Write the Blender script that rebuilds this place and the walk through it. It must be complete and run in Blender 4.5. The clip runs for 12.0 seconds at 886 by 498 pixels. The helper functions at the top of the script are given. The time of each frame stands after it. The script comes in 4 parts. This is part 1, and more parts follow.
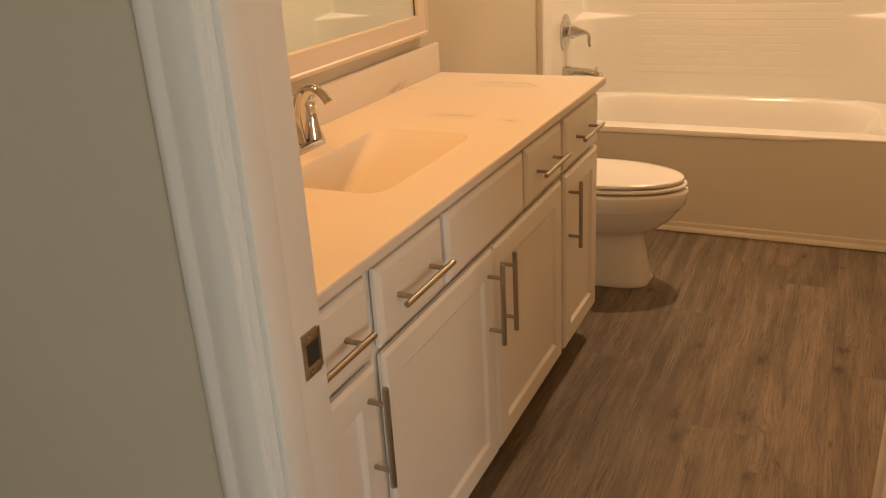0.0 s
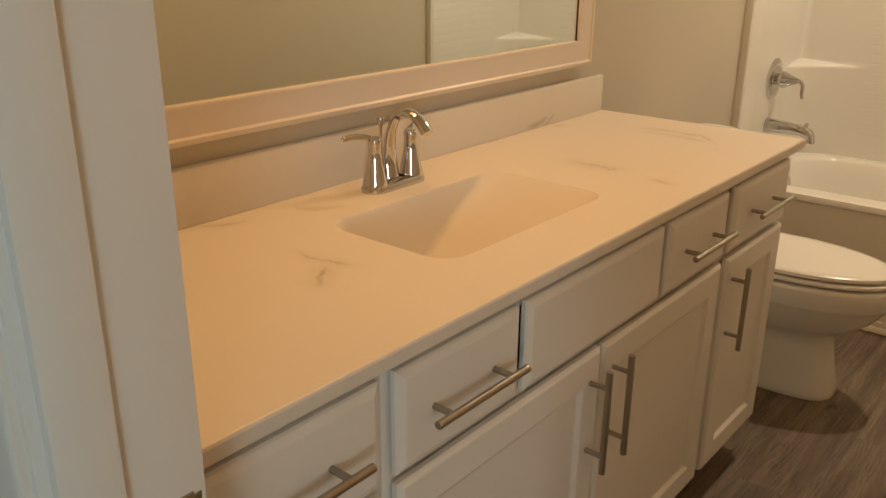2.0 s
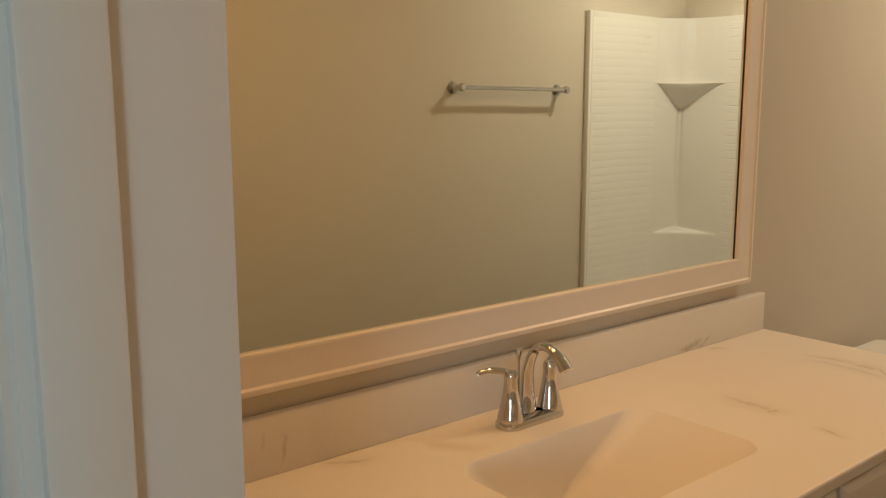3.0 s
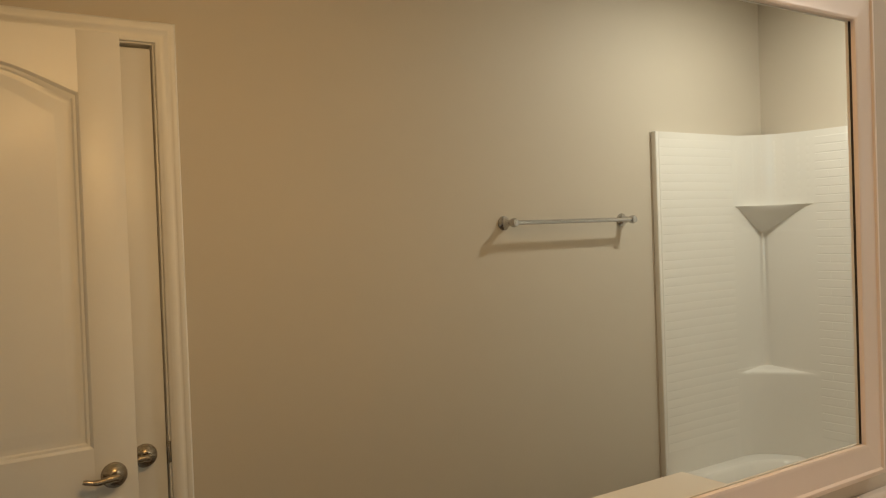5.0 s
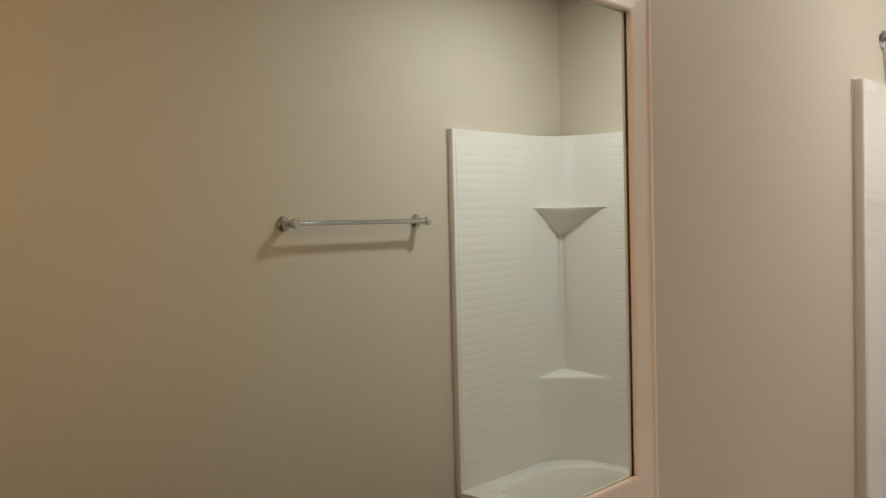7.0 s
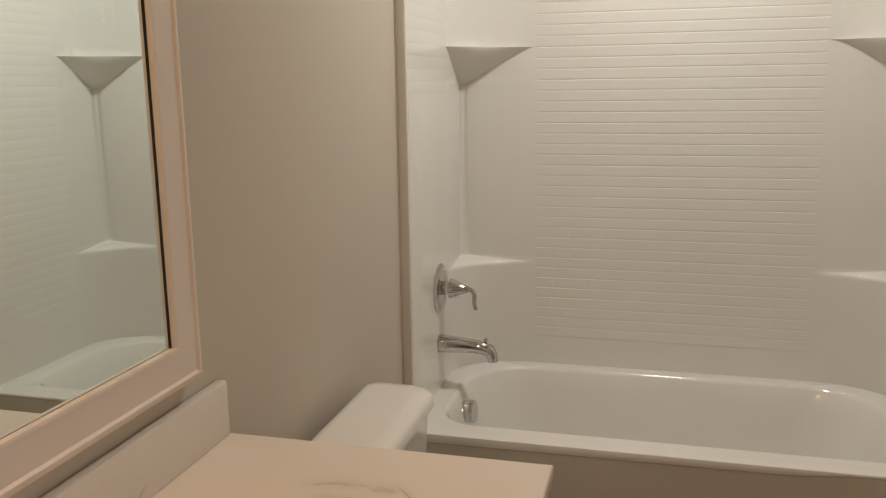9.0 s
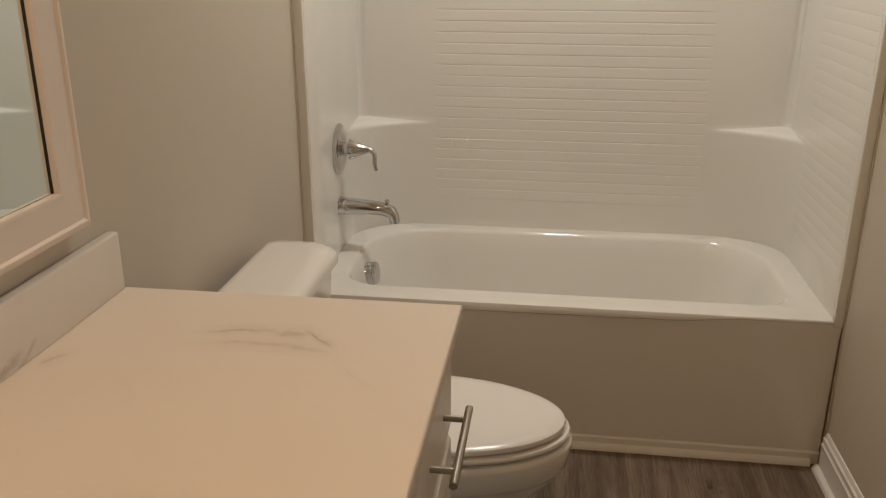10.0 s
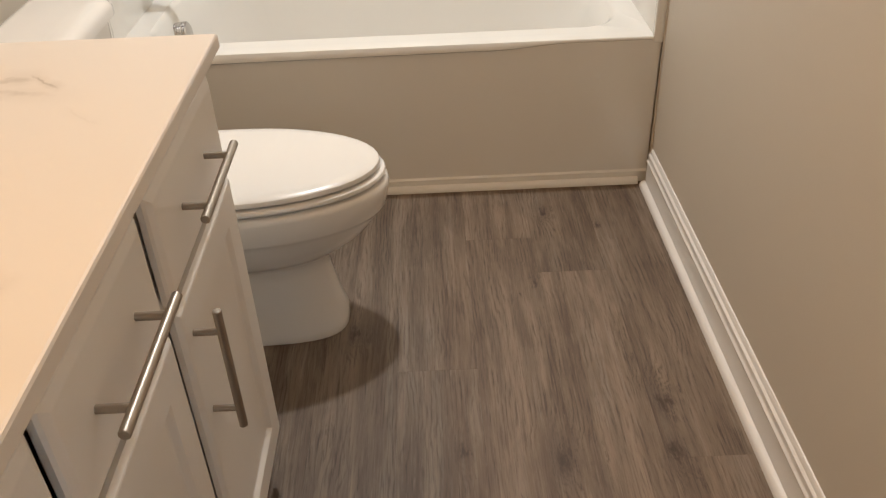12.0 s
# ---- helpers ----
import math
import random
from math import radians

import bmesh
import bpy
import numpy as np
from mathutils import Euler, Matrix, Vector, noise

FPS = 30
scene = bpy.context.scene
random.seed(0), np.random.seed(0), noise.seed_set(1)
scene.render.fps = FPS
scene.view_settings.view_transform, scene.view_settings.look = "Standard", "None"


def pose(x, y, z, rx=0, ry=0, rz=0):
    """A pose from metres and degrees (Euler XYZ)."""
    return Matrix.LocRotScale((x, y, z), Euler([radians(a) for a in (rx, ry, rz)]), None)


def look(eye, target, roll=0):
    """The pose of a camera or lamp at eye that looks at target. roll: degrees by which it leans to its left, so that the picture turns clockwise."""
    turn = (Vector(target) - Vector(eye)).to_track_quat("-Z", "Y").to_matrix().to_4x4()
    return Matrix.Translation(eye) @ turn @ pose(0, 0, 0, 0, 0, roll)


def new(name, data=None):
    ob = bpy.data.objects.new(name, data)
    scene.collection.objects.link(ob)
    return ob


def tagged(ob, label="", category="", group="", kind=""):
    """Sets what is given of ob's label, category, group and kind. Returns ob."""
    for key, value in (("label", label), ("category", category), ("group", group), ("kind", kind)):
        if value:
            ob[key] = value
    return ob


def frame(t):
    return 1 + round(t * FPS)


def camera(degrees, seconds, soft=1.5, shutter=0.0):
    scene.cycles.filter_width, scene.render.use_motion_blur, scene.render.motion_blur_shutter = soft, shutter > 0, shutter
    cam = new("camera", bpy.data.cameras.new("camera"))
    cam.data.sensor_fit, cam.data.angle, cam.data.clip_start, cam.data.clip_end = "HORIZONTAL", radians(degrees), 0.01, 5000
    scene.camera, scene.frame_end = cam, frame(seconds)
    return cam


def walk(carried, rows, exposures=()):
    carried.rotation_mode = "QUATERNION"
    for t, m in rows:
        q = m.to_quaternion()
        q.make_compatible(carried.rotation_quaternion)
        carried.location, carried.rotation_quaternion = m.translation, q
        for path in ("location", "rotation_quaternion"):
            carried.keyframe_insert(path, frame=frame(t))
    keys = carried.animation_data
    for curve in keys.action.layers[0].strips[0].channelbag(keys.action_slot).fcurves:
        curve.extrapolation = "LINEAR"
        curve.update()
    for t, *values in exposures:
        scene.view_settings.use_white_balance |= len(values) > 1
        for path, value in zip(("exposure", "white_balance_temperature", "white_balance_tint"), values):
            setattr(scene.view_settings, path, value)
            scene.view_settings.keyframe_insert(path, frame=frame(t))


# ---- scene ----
cam = camera(55.4, 12.0, soft=1.2, shutter=0.1)
PATH = [
    (0, (1.252, 0.222, 1.391), (0.439, 1.887, 0.637), -3.4),
    (0.5, (1.197, 0.348, 1.36), (0.407, 2.013, 0.584), -4.1),
    (1, (1.164, 0.46, 1.301), (0.393, 2.083, 0.421), -3.7),
    (1.5, (1.18, 0.591, 1.298), (0.224, 2.119, 0.43), 0.3),
    (2, (1.198, 0.676, 1.328), (0.003, 2.122, 0.635), 0.4),
    (2.5, (1.191, 0.718, 1.39), (-0.212, 2.067, 0.932), 0.0),
    (3, (1.163, 0.766, 1.433), (-0.363, 2.02, 1.118), -0.05),
    (3.5, (1.148, 0.8, 1.461), (-0.428, 2.01, 1.236), -0.05),
    (3.7, (1.096, 0.831, 1.465), (-0.513, 2.008, 1.304), -0.5),
    (5.3, (0.883, 1.135, 1.521), (-0.761, 2.273, 1.489), -2.1),
    (5.5, (0.869, 1.174, 1.525), (-0.774, 2.314, 1.496), -1.9),
    (6, (0.849, 1.253, 1.528), (-0.797, 2.389, 1.521), -1.5),
    (6.5, (0.835, 1.32, 1.517), (-0.8, 2.471, 1.5), -1.5),
    (7, (0.803, 1.356, 1.531), (-0.579, 2.8, 1.469), -1.4),
    (7.5, (0.763, 1.444, 1.521), (-0.387, 3.078, 1.422), -2.0),
    (7.7, (0.745, 1.479, 1.509), (-0.276, 3.194, 1.360), -1.7),
    (9.3, (0.74, 1.572, 1.449), (0.335, 3.475, 0.987), -0.6),
    (9.5, (0.714, 1.581, 1.43), (0.383, 3.483, 0.908), -0.3),
    (10, (0.72, 1.578, 1.401), (0.469, 3.448, 0.736), 0.1),
    (10.5, (0.741, 1.576, 1.366), (0.541, 3.404, 0.579), 0.2),
    (11, (0.797, 1.603, 1.327), (0.681, 3.346, 0.353), -0.5),
    (11.5, (0.863, 1.627, 1.305), (0.836, 3.302, 0.212), -2.3),
    (12, (0.893, 1.624, 1.296), (0.901, 3.268, 0.157), -2.4),
]
EXPOSURES = [(0.0, -0.36, 14800, 26), (0.5, -0.42, 13200, 19), (1.0, -0.06, 9400, 11), (1.5, -0.12, 9050, 10), (2.0, -0.62, 9900, 11), (2.5, -0.78, 9300, 10), (3.0, -0.80, 8900, 10), (3.7, -0.77, 8200, 10),
             (5.5, -0.80, 7400, 9), (6.5, -0.85, 6950, 8), (7.5, -0.96, 6350, 8), (9.5, -0.94, 6800, 8), (10.5, -0.89, 6900, 8), (11.0, -0.90, 6900, 8), (11.5, -0.24, 6350, 8), (12.0, 0.0, 6250, 8)]
walk(cam, [(t, look(eye, target, roll)) for t, eye, target, roll in PATH],
     exposures=EXPOSURES)

# ---- light ----
CZ = 2.54  # ceiling height

world = bpy.data.worlds.new("world")
scene.world = world
world.use_nodes = True
_wn = world.node_tree.nodes
_sky = _wn.new("ShaderNodeTexSky")
_sky.sky_type, _sky.sun_disc, _sky.sun_elevation = "NISHITA", False, radians(35)
_wn["Background"].inputs["Strength"].default_value = 0.1
world.node_tree.links.new(_sky.outputs["Color"], _wn["Background"].inputs["Color"])


def lamp(name, kind, power, colour, m, size):
    data = bpy.data.lights.new(name, kind)
    data.energy, data.color = power, colour
    if kind == "AREA":
        data.shape, data.size, data.size_y = "RECTANGLE", size, size
    else:
        data.shadow_soft_size = size
    ob = new(name, data)
    ob.matrix_world = m
    return ob


# recessed ceiling lamp over the tub's front edge, a warm lamp bar over the mirror, daylight from the next room
_l = lamp("ceiling_lamp_light", "AREA", 24.0, (1.0, 0.965, 0.93), pose(0.762, 3.93, CZ - 0.012), 0.11)
_l.data.shape = "DISK"
for _y in (1.58, 1.85, 2.12):
    _l = lamp("vanity_lamp_light", "AREA", 4.6, (1.0, 0.58, 0.26), pose(0.13, _y, 2.17, 0, -42, 0), 0.10)
    _l.data.shape = "DISK"
lamp("window_daylight", "AREA", 90.0, (0.50, 0.73, 1.0), pose(3.58, -1.75, 1.45, 90, 0, 90), 1.0)


# ---- materials ----
def mat(name, colour, rough=0.5, metal=0.0, vary=0.06, scale=6.0, bump=0.0, bump_scale=200.0, coat=0.0):
    """A painted or plain surface with two scales of variation and a fine relief."""
    m = bpy.data.materials.new(name)
    m.use_nodes = True
    n, l = m.node_tree.nodes, m.node_tree.links
    b = n["Principled BSDF"]
    b.inputs["Roughness"].default_value, b.inputs["Metallic"].default_value = rough, metal
    b.inputs["Coat Weight"].default_value = coat
    b.inputs["Coat Roughness"].default_value = 0.05
    tc = n.new("ShaderNodeTexCoord")
    big = n.new("ShaderNodeTexNoise")
    big.inputs["Scale"].default_value, big.inputs["Detail"].default_value = scale, 6
    l.new(tc.outputs["Object"], big.inputs["Vector"])
    ramp = n.new("ShaderNodeMix")
    ramp.data_type = "RGBA"
    ramp.inputs[6].default_value = (*[c * (1 - vary) for c in colour], 1)
    ramp.inputs[7].default_value = (*[min(1, c * (1 + vary)) for c in colour], 1)
    l.new(big.outputs["Fac"], ramp.inputs[0])
    l.new(ramp.outputs[2], b.inputs["Base Color"])
    fine = n.new("ShaderNodeTexNoise")
    fine.inputs["Scale"].default_value, fine.inputs["Detail"].default_value = bump_scale, 3
    l.new(tc.outputs["Object"], fine.inputs["Vector"])
    rr = n.new("ShaderNodeMapRange")
    rr.inputs["To Min"].default_value, rr.inputs["To Max"].default_value = max(0.02, rough * 0.85), min(1, rough * 1.15)
    l.new(big.outputs["Fac"], rr.inputs["Value"])
    l.new(rr.outputs["Result"], b.inputs["Roughness"])
    if bump:
        bp = n.new("ShaderNodeBump")
        bp.inputs["Strength"].default_value, bp.inputs["Distance"].default_value = bump, 0.002
        l.new(fine.outputs["Fac"], bp.inputs["Height"])
        l.new(bp.outputs["Normal"], b.inputs["Normal"])
    return m


def plank_material():
    """Grey-brown wood-look vinyl: long grain, streaks and knots, each plank its own cut."""
    m = bpy.data.materials.new("wood_plank_vinyl")
    m.use_nodes = True
    n, l = m.node_tree.nodes, m.node_tree.links
    b = n["Principled BSDF"]
    tc, info = n.new("ShaderNodeTexCoord"), n.new("ShaderNodeObjectInfo")
    shift = n.new("ShaderNodeVectorMath")
    shift.operation = "MULTIPLY_ADD"
    comb = n.new("ShaderNodeCombineXYZ")
    for k in range(3):
        l.new(info.outputs["Random"], comb.inputs[k])
    shift.inputs[1].default_value = (37.0, 91.0, 13.0)
    l.new(comb.outputs[0], shift.inputs[0])
    l.new(tc.outputs["Object"], shift.inputs[2])

    def noise_tex(sx, sy, scale, detail, rough=0.6, dist=0.0):
        mp = n.new("ShaderNodeMapping")
        mp.inputs["Scale"].default_value = (sx, sy, 1)
        l.new(shift.outputs[0], mp.inputs["Vector"])
        t = n.new("ShaderNodeTexNoise")
        t.inputs["Scale"].default_value, t.inputs["Detail"].default_value = scale, detail
        t.inputs["Roughness"].default_value, t.inputs["Distortion"].default_value = rough, dist
        l.new(mp.outputs[0], t.inputs["Vector"])
        return t, mp

    broad, _ = noise_tex(16, 0.9, 1.5, 5, 0.6, 0.3)
    patch, _ = noise_tex(14, 3.2, 1.7, 4, 0.6, 0.6)
    fine, _ = noise_tex(120, 4.5, 2.5, 6, 0.72, 0.15)
    crack, _ = noise_tex(34, 5, 1.6, 7, 0.72, 0.7)
    where, _ = noise_tex(9, 2.6, 1.5, 3, 0.6, 0.3)
    warp, _ = noise_tex(5.5, 1.3, 1.6, 4, 0.55, 0.3)
    # a wobble that frays the knots
    wob = n.new("ShaderNodeVectorMath")
    wob.operation = "MULTIPLY_ADD"
    wob.inputs[1].default_value = (0.046, 0.090, 0)
    wn, _ = noise_tex(30, 11, 2.5, 5)
    l.new(wn.outputs["Color"], wob.inputs[0])
    geo = n.new("ShaderNodeNewGeometry")
    l.new(geo.outputs["Position"], wob.inputs[2])
    # combine
    def mix(fac, a, c, kind="MIX", amount=None):
        x = n.new("ShaderNodeMix")
        x.data_type, x.blend_type = "RGBA", kind
        if fac is None:
            x.inputs[0].default_value = amount
        else:
            l.new(fac, x.inputs[0])
        for slot, v in ((6, a), (7, c)):
            if isinstance(v, tuple):
                x.inputs[slot].default_value = (*v, 1)
            else:
                l.new(v, x.inputs[slot])
        return x.outputs[2]

    def ranged(sock, lo, hi, a=0.0, c=1.0):
        r = n.new("ShaderNodeMapRange")
        r.inputs["From Min"].default_value, r.inputs["From Max"].default_value = lo, hi
        r.inputs["To Min"].default_value, r.inputs["To Max"].default_value = a, c
        l.new(sock, r.inputs["Value"])
        return r.outputs[0]

    def maths(kind, a, c):
        x = n.new("ShaderNodeMath")
        x.operation = kind
        for slot, v in ((0, a), (1, c)):
            if isinstance(v, (int, float)):
                x.inputs[slot].default_value = v
            else:
                l.new(v, x.inputs[slot])
        return x.outputs[0]

    sep = n.new("ShaderNodeSeparateXYZ")
    l.new(shift.outputs[0], sep.inputs[0])
    # knots: centre and length along the plank
    knots = ((1.128, 3.330, 0.030), (1.347, 2.895, 0.034), (1.341, 2.755, 0.030), (1.191, 3.659, 0.024), (1.335, 3.573, 0.024), (1.121, 2.746, 0.040), (0.686, 3.161, 0.028),
             (0.925, 2.344, 0.034), (0.946, 2.233, 0.040), (1.143, 2.123, 0.032), (1.105, 2.394, 0.036), (0.927, 2.779, 0.024), (1.365, 2.898, 0.022), (1.22, 1.55, 0.03))
    swell, knot = None, None
    for kx, ky, size in knots:
        off = n.new("ShaderNodeVectorMath")
        off.operation = "SUBTRACT"
        off.inputs[1].default_value = (kx + 0.023, ky + 0.045, 0)
        l.new(wob.outputs[0], off.inputs[0])
        squash = n.new("ShaderNodeVectorMath")
        squash.operation = "MULTIPLY"
        squash.inputs[1].default_value = (1 / (size * 0.42), 1 / size, 0)
        l.new(off.outputs[0], squash.inputs[0])
        far = n.new("ShaderNodeVectorMath")
        far.operation = "LENGTH"
        l.new(squash.outputs[0], far.inputs[0])
        dark, wide = ranged(far.outputs["Value"], 0.25, 1.0, 1.0, 0.0), ranged(far.outputs["Value"], 0.3, 4.5, 1.0, 0.0)
        knot = dark if knot is None else maths("MAXIMUM", knot, dark)
        swell = wide if swell is None else maths("MAXIMUM", swell, wide)
    u = maths("ADD", maths("MULTIPLY", sep.outputs[0], 560.0), maths("MULTIPLY", warp.outputs["Fac"], 46.0))
    u = maths("ADD", u, maths("MULTIPLY", maths("POWER", swell, 2.0), 30.0))
    line = ranged(maths("SINE", u, 0.0), -0.1, 0.9)
    line = maths("MULTIPLY", line, ranged(patch.outputs["Fac"], 0.44, 0.60, 0.05, 1.0))
    line = maths("MULTIPLY", line, ranged(fine.outputs["Fac"], 0.62, 0.40, 0.25, 1.0))
    streak, _ = noise_tex(15, 0.9, 1.8, 6, 0.68, 0.35)
    cloud, _ = noise_tex(5.5, 1.6, 1.4, 4, 0.6, 0.5)
    base = mix(ranged(broad.outputs["Fac"], 0.34, 0.66), (0.132, 0.091, 0.062), (0.268, 0.203, 0.148))
    base = mix(ranged(streak.outputs["Fac"], 0.52, 0.68, 0.0, 0.70), base, (0.090, 0.060, 0.042))
    base = mix(ranged(streak.outputs["Fac"], 0.46, 0.32, 0.0, 0.70), base, (0.285, 0.236, 0.188))
    base = mix(ranged(cloud.outputs["Fac"], 0.50, 0.68, 0.0, 0.62), base, (0.098, 0.067, 0.047))
    base = mix(maths("MULTIPLY", line, 0.66), base, (0.052, 0.032, 0.021))
    base = mix(ranged(fine.outputs["Fac"], 0.54, 0.68, 0.0, 0.45), base, (0.30, 0.240, 0.186))
    base = mix(ranged(fine.outputs["Fac"], 0.47, 0.33, 0.0, 0.62), base, (0.055, 0.035, 0.024))
    base = mix(maths("MULTIPLY", ranged(crack.outputs["Fac"], 0.57, 0.66), ranged(where.outputs["Fac"], 0.56, 0.68, 0.0, 0.85)), base, (0.048, 0.030, 0.021))
    base = mix(maths("MULTIPLY", maths("POWER", swell, 2.5), ranged(crack.outputs["Fac"], 0.40, 0.60, 0.15, 0.75)), base, (0.075, 0.048, 0.033))
    base = mix(maths("MULTIPLY", knot, 0.72), base, (0.040, 0.025, 0.017))
    grain = fine
    tone = n.new("ShaderNodeHueSaturation")
    l.new(ranged(info.outputs["Random"], 0, 1, 0.90, 1.05), tone.inputs["Value"])
    l.new(base, tone.inputs["Color"])
    l.new(tone.outputs[0], b.inputs["Base Color"])
    l.new(ranged(grain.outputs["Fac"], 0.3, 0.7, 0.50, 0.64), b.inputs["Roughness"])
    bp = n.new("ShaderNodeBump")
    bp.inputs["Strength"].default_value, bp.inputs["Distance"].default_value = 0.35, 0.001
    l.new(grain.outputs["Fac"], bp.inputs["Height"])
    l.new(bp.outputs["Normal"], b.inputs["Normal"])
    return m


def marble_material():
    """Cream cultured marble with sparse soft grey-brown swirls and a few fine curved veins."""
    m = mat("cultured_marble", (0.735, 0.68, 0.615), 0.50, 0, 0.03, 3.0, 0.02, 60)
    n, l = m.node_tree.nodes, m.node_tree.links
    b = n["Principled BSDF"]
    plain = b.inputs["Base Color"].links[0].from_socket
    tc = n.new("ShaderNodeTexCoord")

    def maths(kind, a, c=0.0):
        x = n.new("ShaderNodeMath")
        x.operation = kind
        for slot, v in ((0, a), (1, c)):
            if isinstance(v, (int, float)):
                x.inputs[slot].default_value = v
            else:
                l.new(v, x.inputs[slot])
        return x.outputs[0]

    def fall(sock, near, far_, strong=1.0):
        r = n.new("ShaderNodeMapRange")
        r.interpolation_type = "SMOOTHSTEP"
        r.inputs["From Min"].default_value, r.inputs["From Max"].default_value = near, far_
        r.inputs["To Min"].default_value, r.inputs["To Max"].default_value = strong, 0.0
        l.new(sock, r.inputs["Value"])
        return r.outputs[0]

    def noise_tex(scale, detail, stretch=(1, 1, 1)):
        mp = n.new("ShaderNodeMapping")
        mp.inputs["Scale"].default_value = stretch
        l.new(tc.outputs["Object"], mp.inputs["Vector"])
        t = n.new("ShaderNodeTexNoise")
        t.inputs["Scale"].default_value, t.inputs["Detail"].default_value, t.inputs["Distortion"].default_value = scale, detail, 0.6
        l.new(mp.outputs[0], t.inputs["Vector"])
        return t.outputs["Fac"]

    wander, ragged, smoke = noise_tex(26, 5), noise_tex(60, 4), noise_tex(7, 6, (1.0, 3.2, 2.0))
    sep = n.new("ShaderNodeSeparateXYZ")
    l.new(tc.outputs["Object"], sep.inputs[0])
    across = maths("SUBTRACT", wander, 0.5)
    total = None
    # veins on the deck: centre, turn in degrees, half length, curve, half width, strength
    veins = ((0.275, 2.672, 8, 0.075, -1.6, 0.0055, 0.75), (0.350, 2.668, -8, 0.040, -2.0, 0.0080, 0.65), (0.392, 2.658, -42, 0.050, -2.2, 0.0032, 0.9), (0.330, 2.630, -4, 0.125, -1.2, 0.0070, 0.5),
             (0.320, 2.242, 1, 0.080, 0.6, 0.0100, 0.6), (0.366, 2.240, 70, 0.022, 6.0, 0.0050, 0.85), (0.492, 2.219, -16, 0.036, -2.0, 0.0045, 0.8), (0.475, 2.548, -45, 0.050, 1.0, 0.0030, 0.18),
             (0.300, 1.475, 6, 0.075, 2.2, 0.0050, 0.65), (0.345, 1.430, -52, 0.055, 3.0, 0.0060, 0.8), (0.050, 1.480, 68, 0.060, 2.0, 0.0055, 0.6), (0.050, 2.545, 62, 0.030, 0.0, 0.0050, 0.6))
    for mx, my, turn, reach, curve, half, strong in veins:
        ca, sa = math.cos(radians(turn)), math.sin(radians(turn))
        dx, dy = maths("SUBTRACT", sep.outputs[0], mx), maths("SUBTRACT", sep.outputs[1], my)
        u = maths("ADD", maths("MULTIPLY", dx, ca), maths("MULTIPLY", dy, sa))
        v = maths("SUBTRACT", maths("MULTIPLY", dy, ca), maths("MULTIPLY", dx, sa))
        v = maths("SUBTRACT", maths("ADD", v, maths("MULTIPLY", across, 0.030)), maths("MULTIPLY", maths("MULTIPLY", u, u), curve))
        vein = maths("MULTIPLY", fall(maths("ABSOLUTE", v), 0.0, half * 1.7, strong * 0.8), fall(maths("ABSOLUTE", u), reach * 0.25, reach))
        haze = maths("MULTIPLY", fall(maths("ABSOLUTE", v), 0.0, half * 6, strong * 0.55), fall(maths("ABSOLUTE", u), reach * 0.3, reach * 1.3))
        vein = maths("MAXIMUM", vein, maths("MULTIPLY", haze, smoke))
        total = vein if total is None else maths("MAXIMUM", total, vein)
    # veins on the backsplash: centre along and up, turn, half length, half width, strength
    for my, mz, turn, reach, half, strong in ((2.475, 0.884, 10, 0.060, 0.008, 0.75), (2.53, 0.884, 24, 0.040, 0.005, 0.5), (1.377, 0.912, 84, 0.030, 0.0045, 0.7), (1.343, 0.930, 80, 0.020, 0.0035, 0.4)):
        ca, sa = math.cos(radians(turn)), math.sin(radians(turn))
        dy, dz = maths("SUBTRACT", sep.outputs[1], my), maths("SUBTRACT", sep.outputs[2], mz)
        u = maths("ADD", maths("MULTIPLY", dy, ca), maths("MULTIPLY", dz, sa))
        v = maths("ADD", maths("SUBTRACT", maths("MULTIPLY", dz, ca), maths("MULTIPLY", dy, sa)), maths("MULTIPLY", across, 0.028))
        vein = maths("MULTIPLY", fall(maths("ABSOLUTE", v), 0.0, half * 1.6, strong * 0.85), fall(maths("ABSOLUTE", u), reach * 0.25, reach))
        vein = maths("MULTIPLY", vein, fall(sep.outputs[0], 0.021, 0.026))
        vein = maths("MULTIPLY", vein, maths("GREATER_THAN", sep.outputs[2], 0.8712))
        total = maths("MAXIMUM", total, vein)
    total = maths("MULTIPLY", total, maths("ADD", maths("MULTIPLY", ragged, 1.0), 0.35))
    x = n.new("ShaderNodeMix")
    x.data_type = "RGBA"
    l.new(total, x.inputs[0])
    l.new(plain, x.inputs[6])
    x.inputs[7].default_value = (0.36, 0.30, 0.23, 1)
    l.new(x.outputs[2], b.inputs["Base Color"])
    return m


WALL = mat("wall_paint", (0.590, 0.531, 0.445), 0.62, 0, 0.025, 2.0, 0.12, 350)
CEIL = mat("ceiling_paint", (0.78, 0.77, 0.74), 0.8, 0, 0.02, 2.0, 0.25, 160)
TRIM = mat("white_trim_paint", (0.80, 0.78, 0.75), 0.34, 0, 0.02, 9.0, 0.05, 120)
CABINET = mat("white_cabinet_paint", (0.79, 0.76, 0.72), 0.36, 0, 0.02, 8.0, 0.03, 150)
# dark brown puts the shade of the recess into the toe kick's colour
TOE_SHADE = mat("toe_kick_shade_board", (0.13, 0.10, 0.075), 0.7, 0, 0.1, 12.0, 0.1, 90)
FRAME = mat("mirror_frame_paint", (0.76, 0.68, 0.61), 0.38, 0, 0.02, 10.0, 0.05, 150)
MARBLE = marble_material()
ACRYLIC = mat("white_acrylic", (0.80, 0.785, 0.745), 0.13, 0, 0.012, 2.5, 0.015, 30, 0.3)
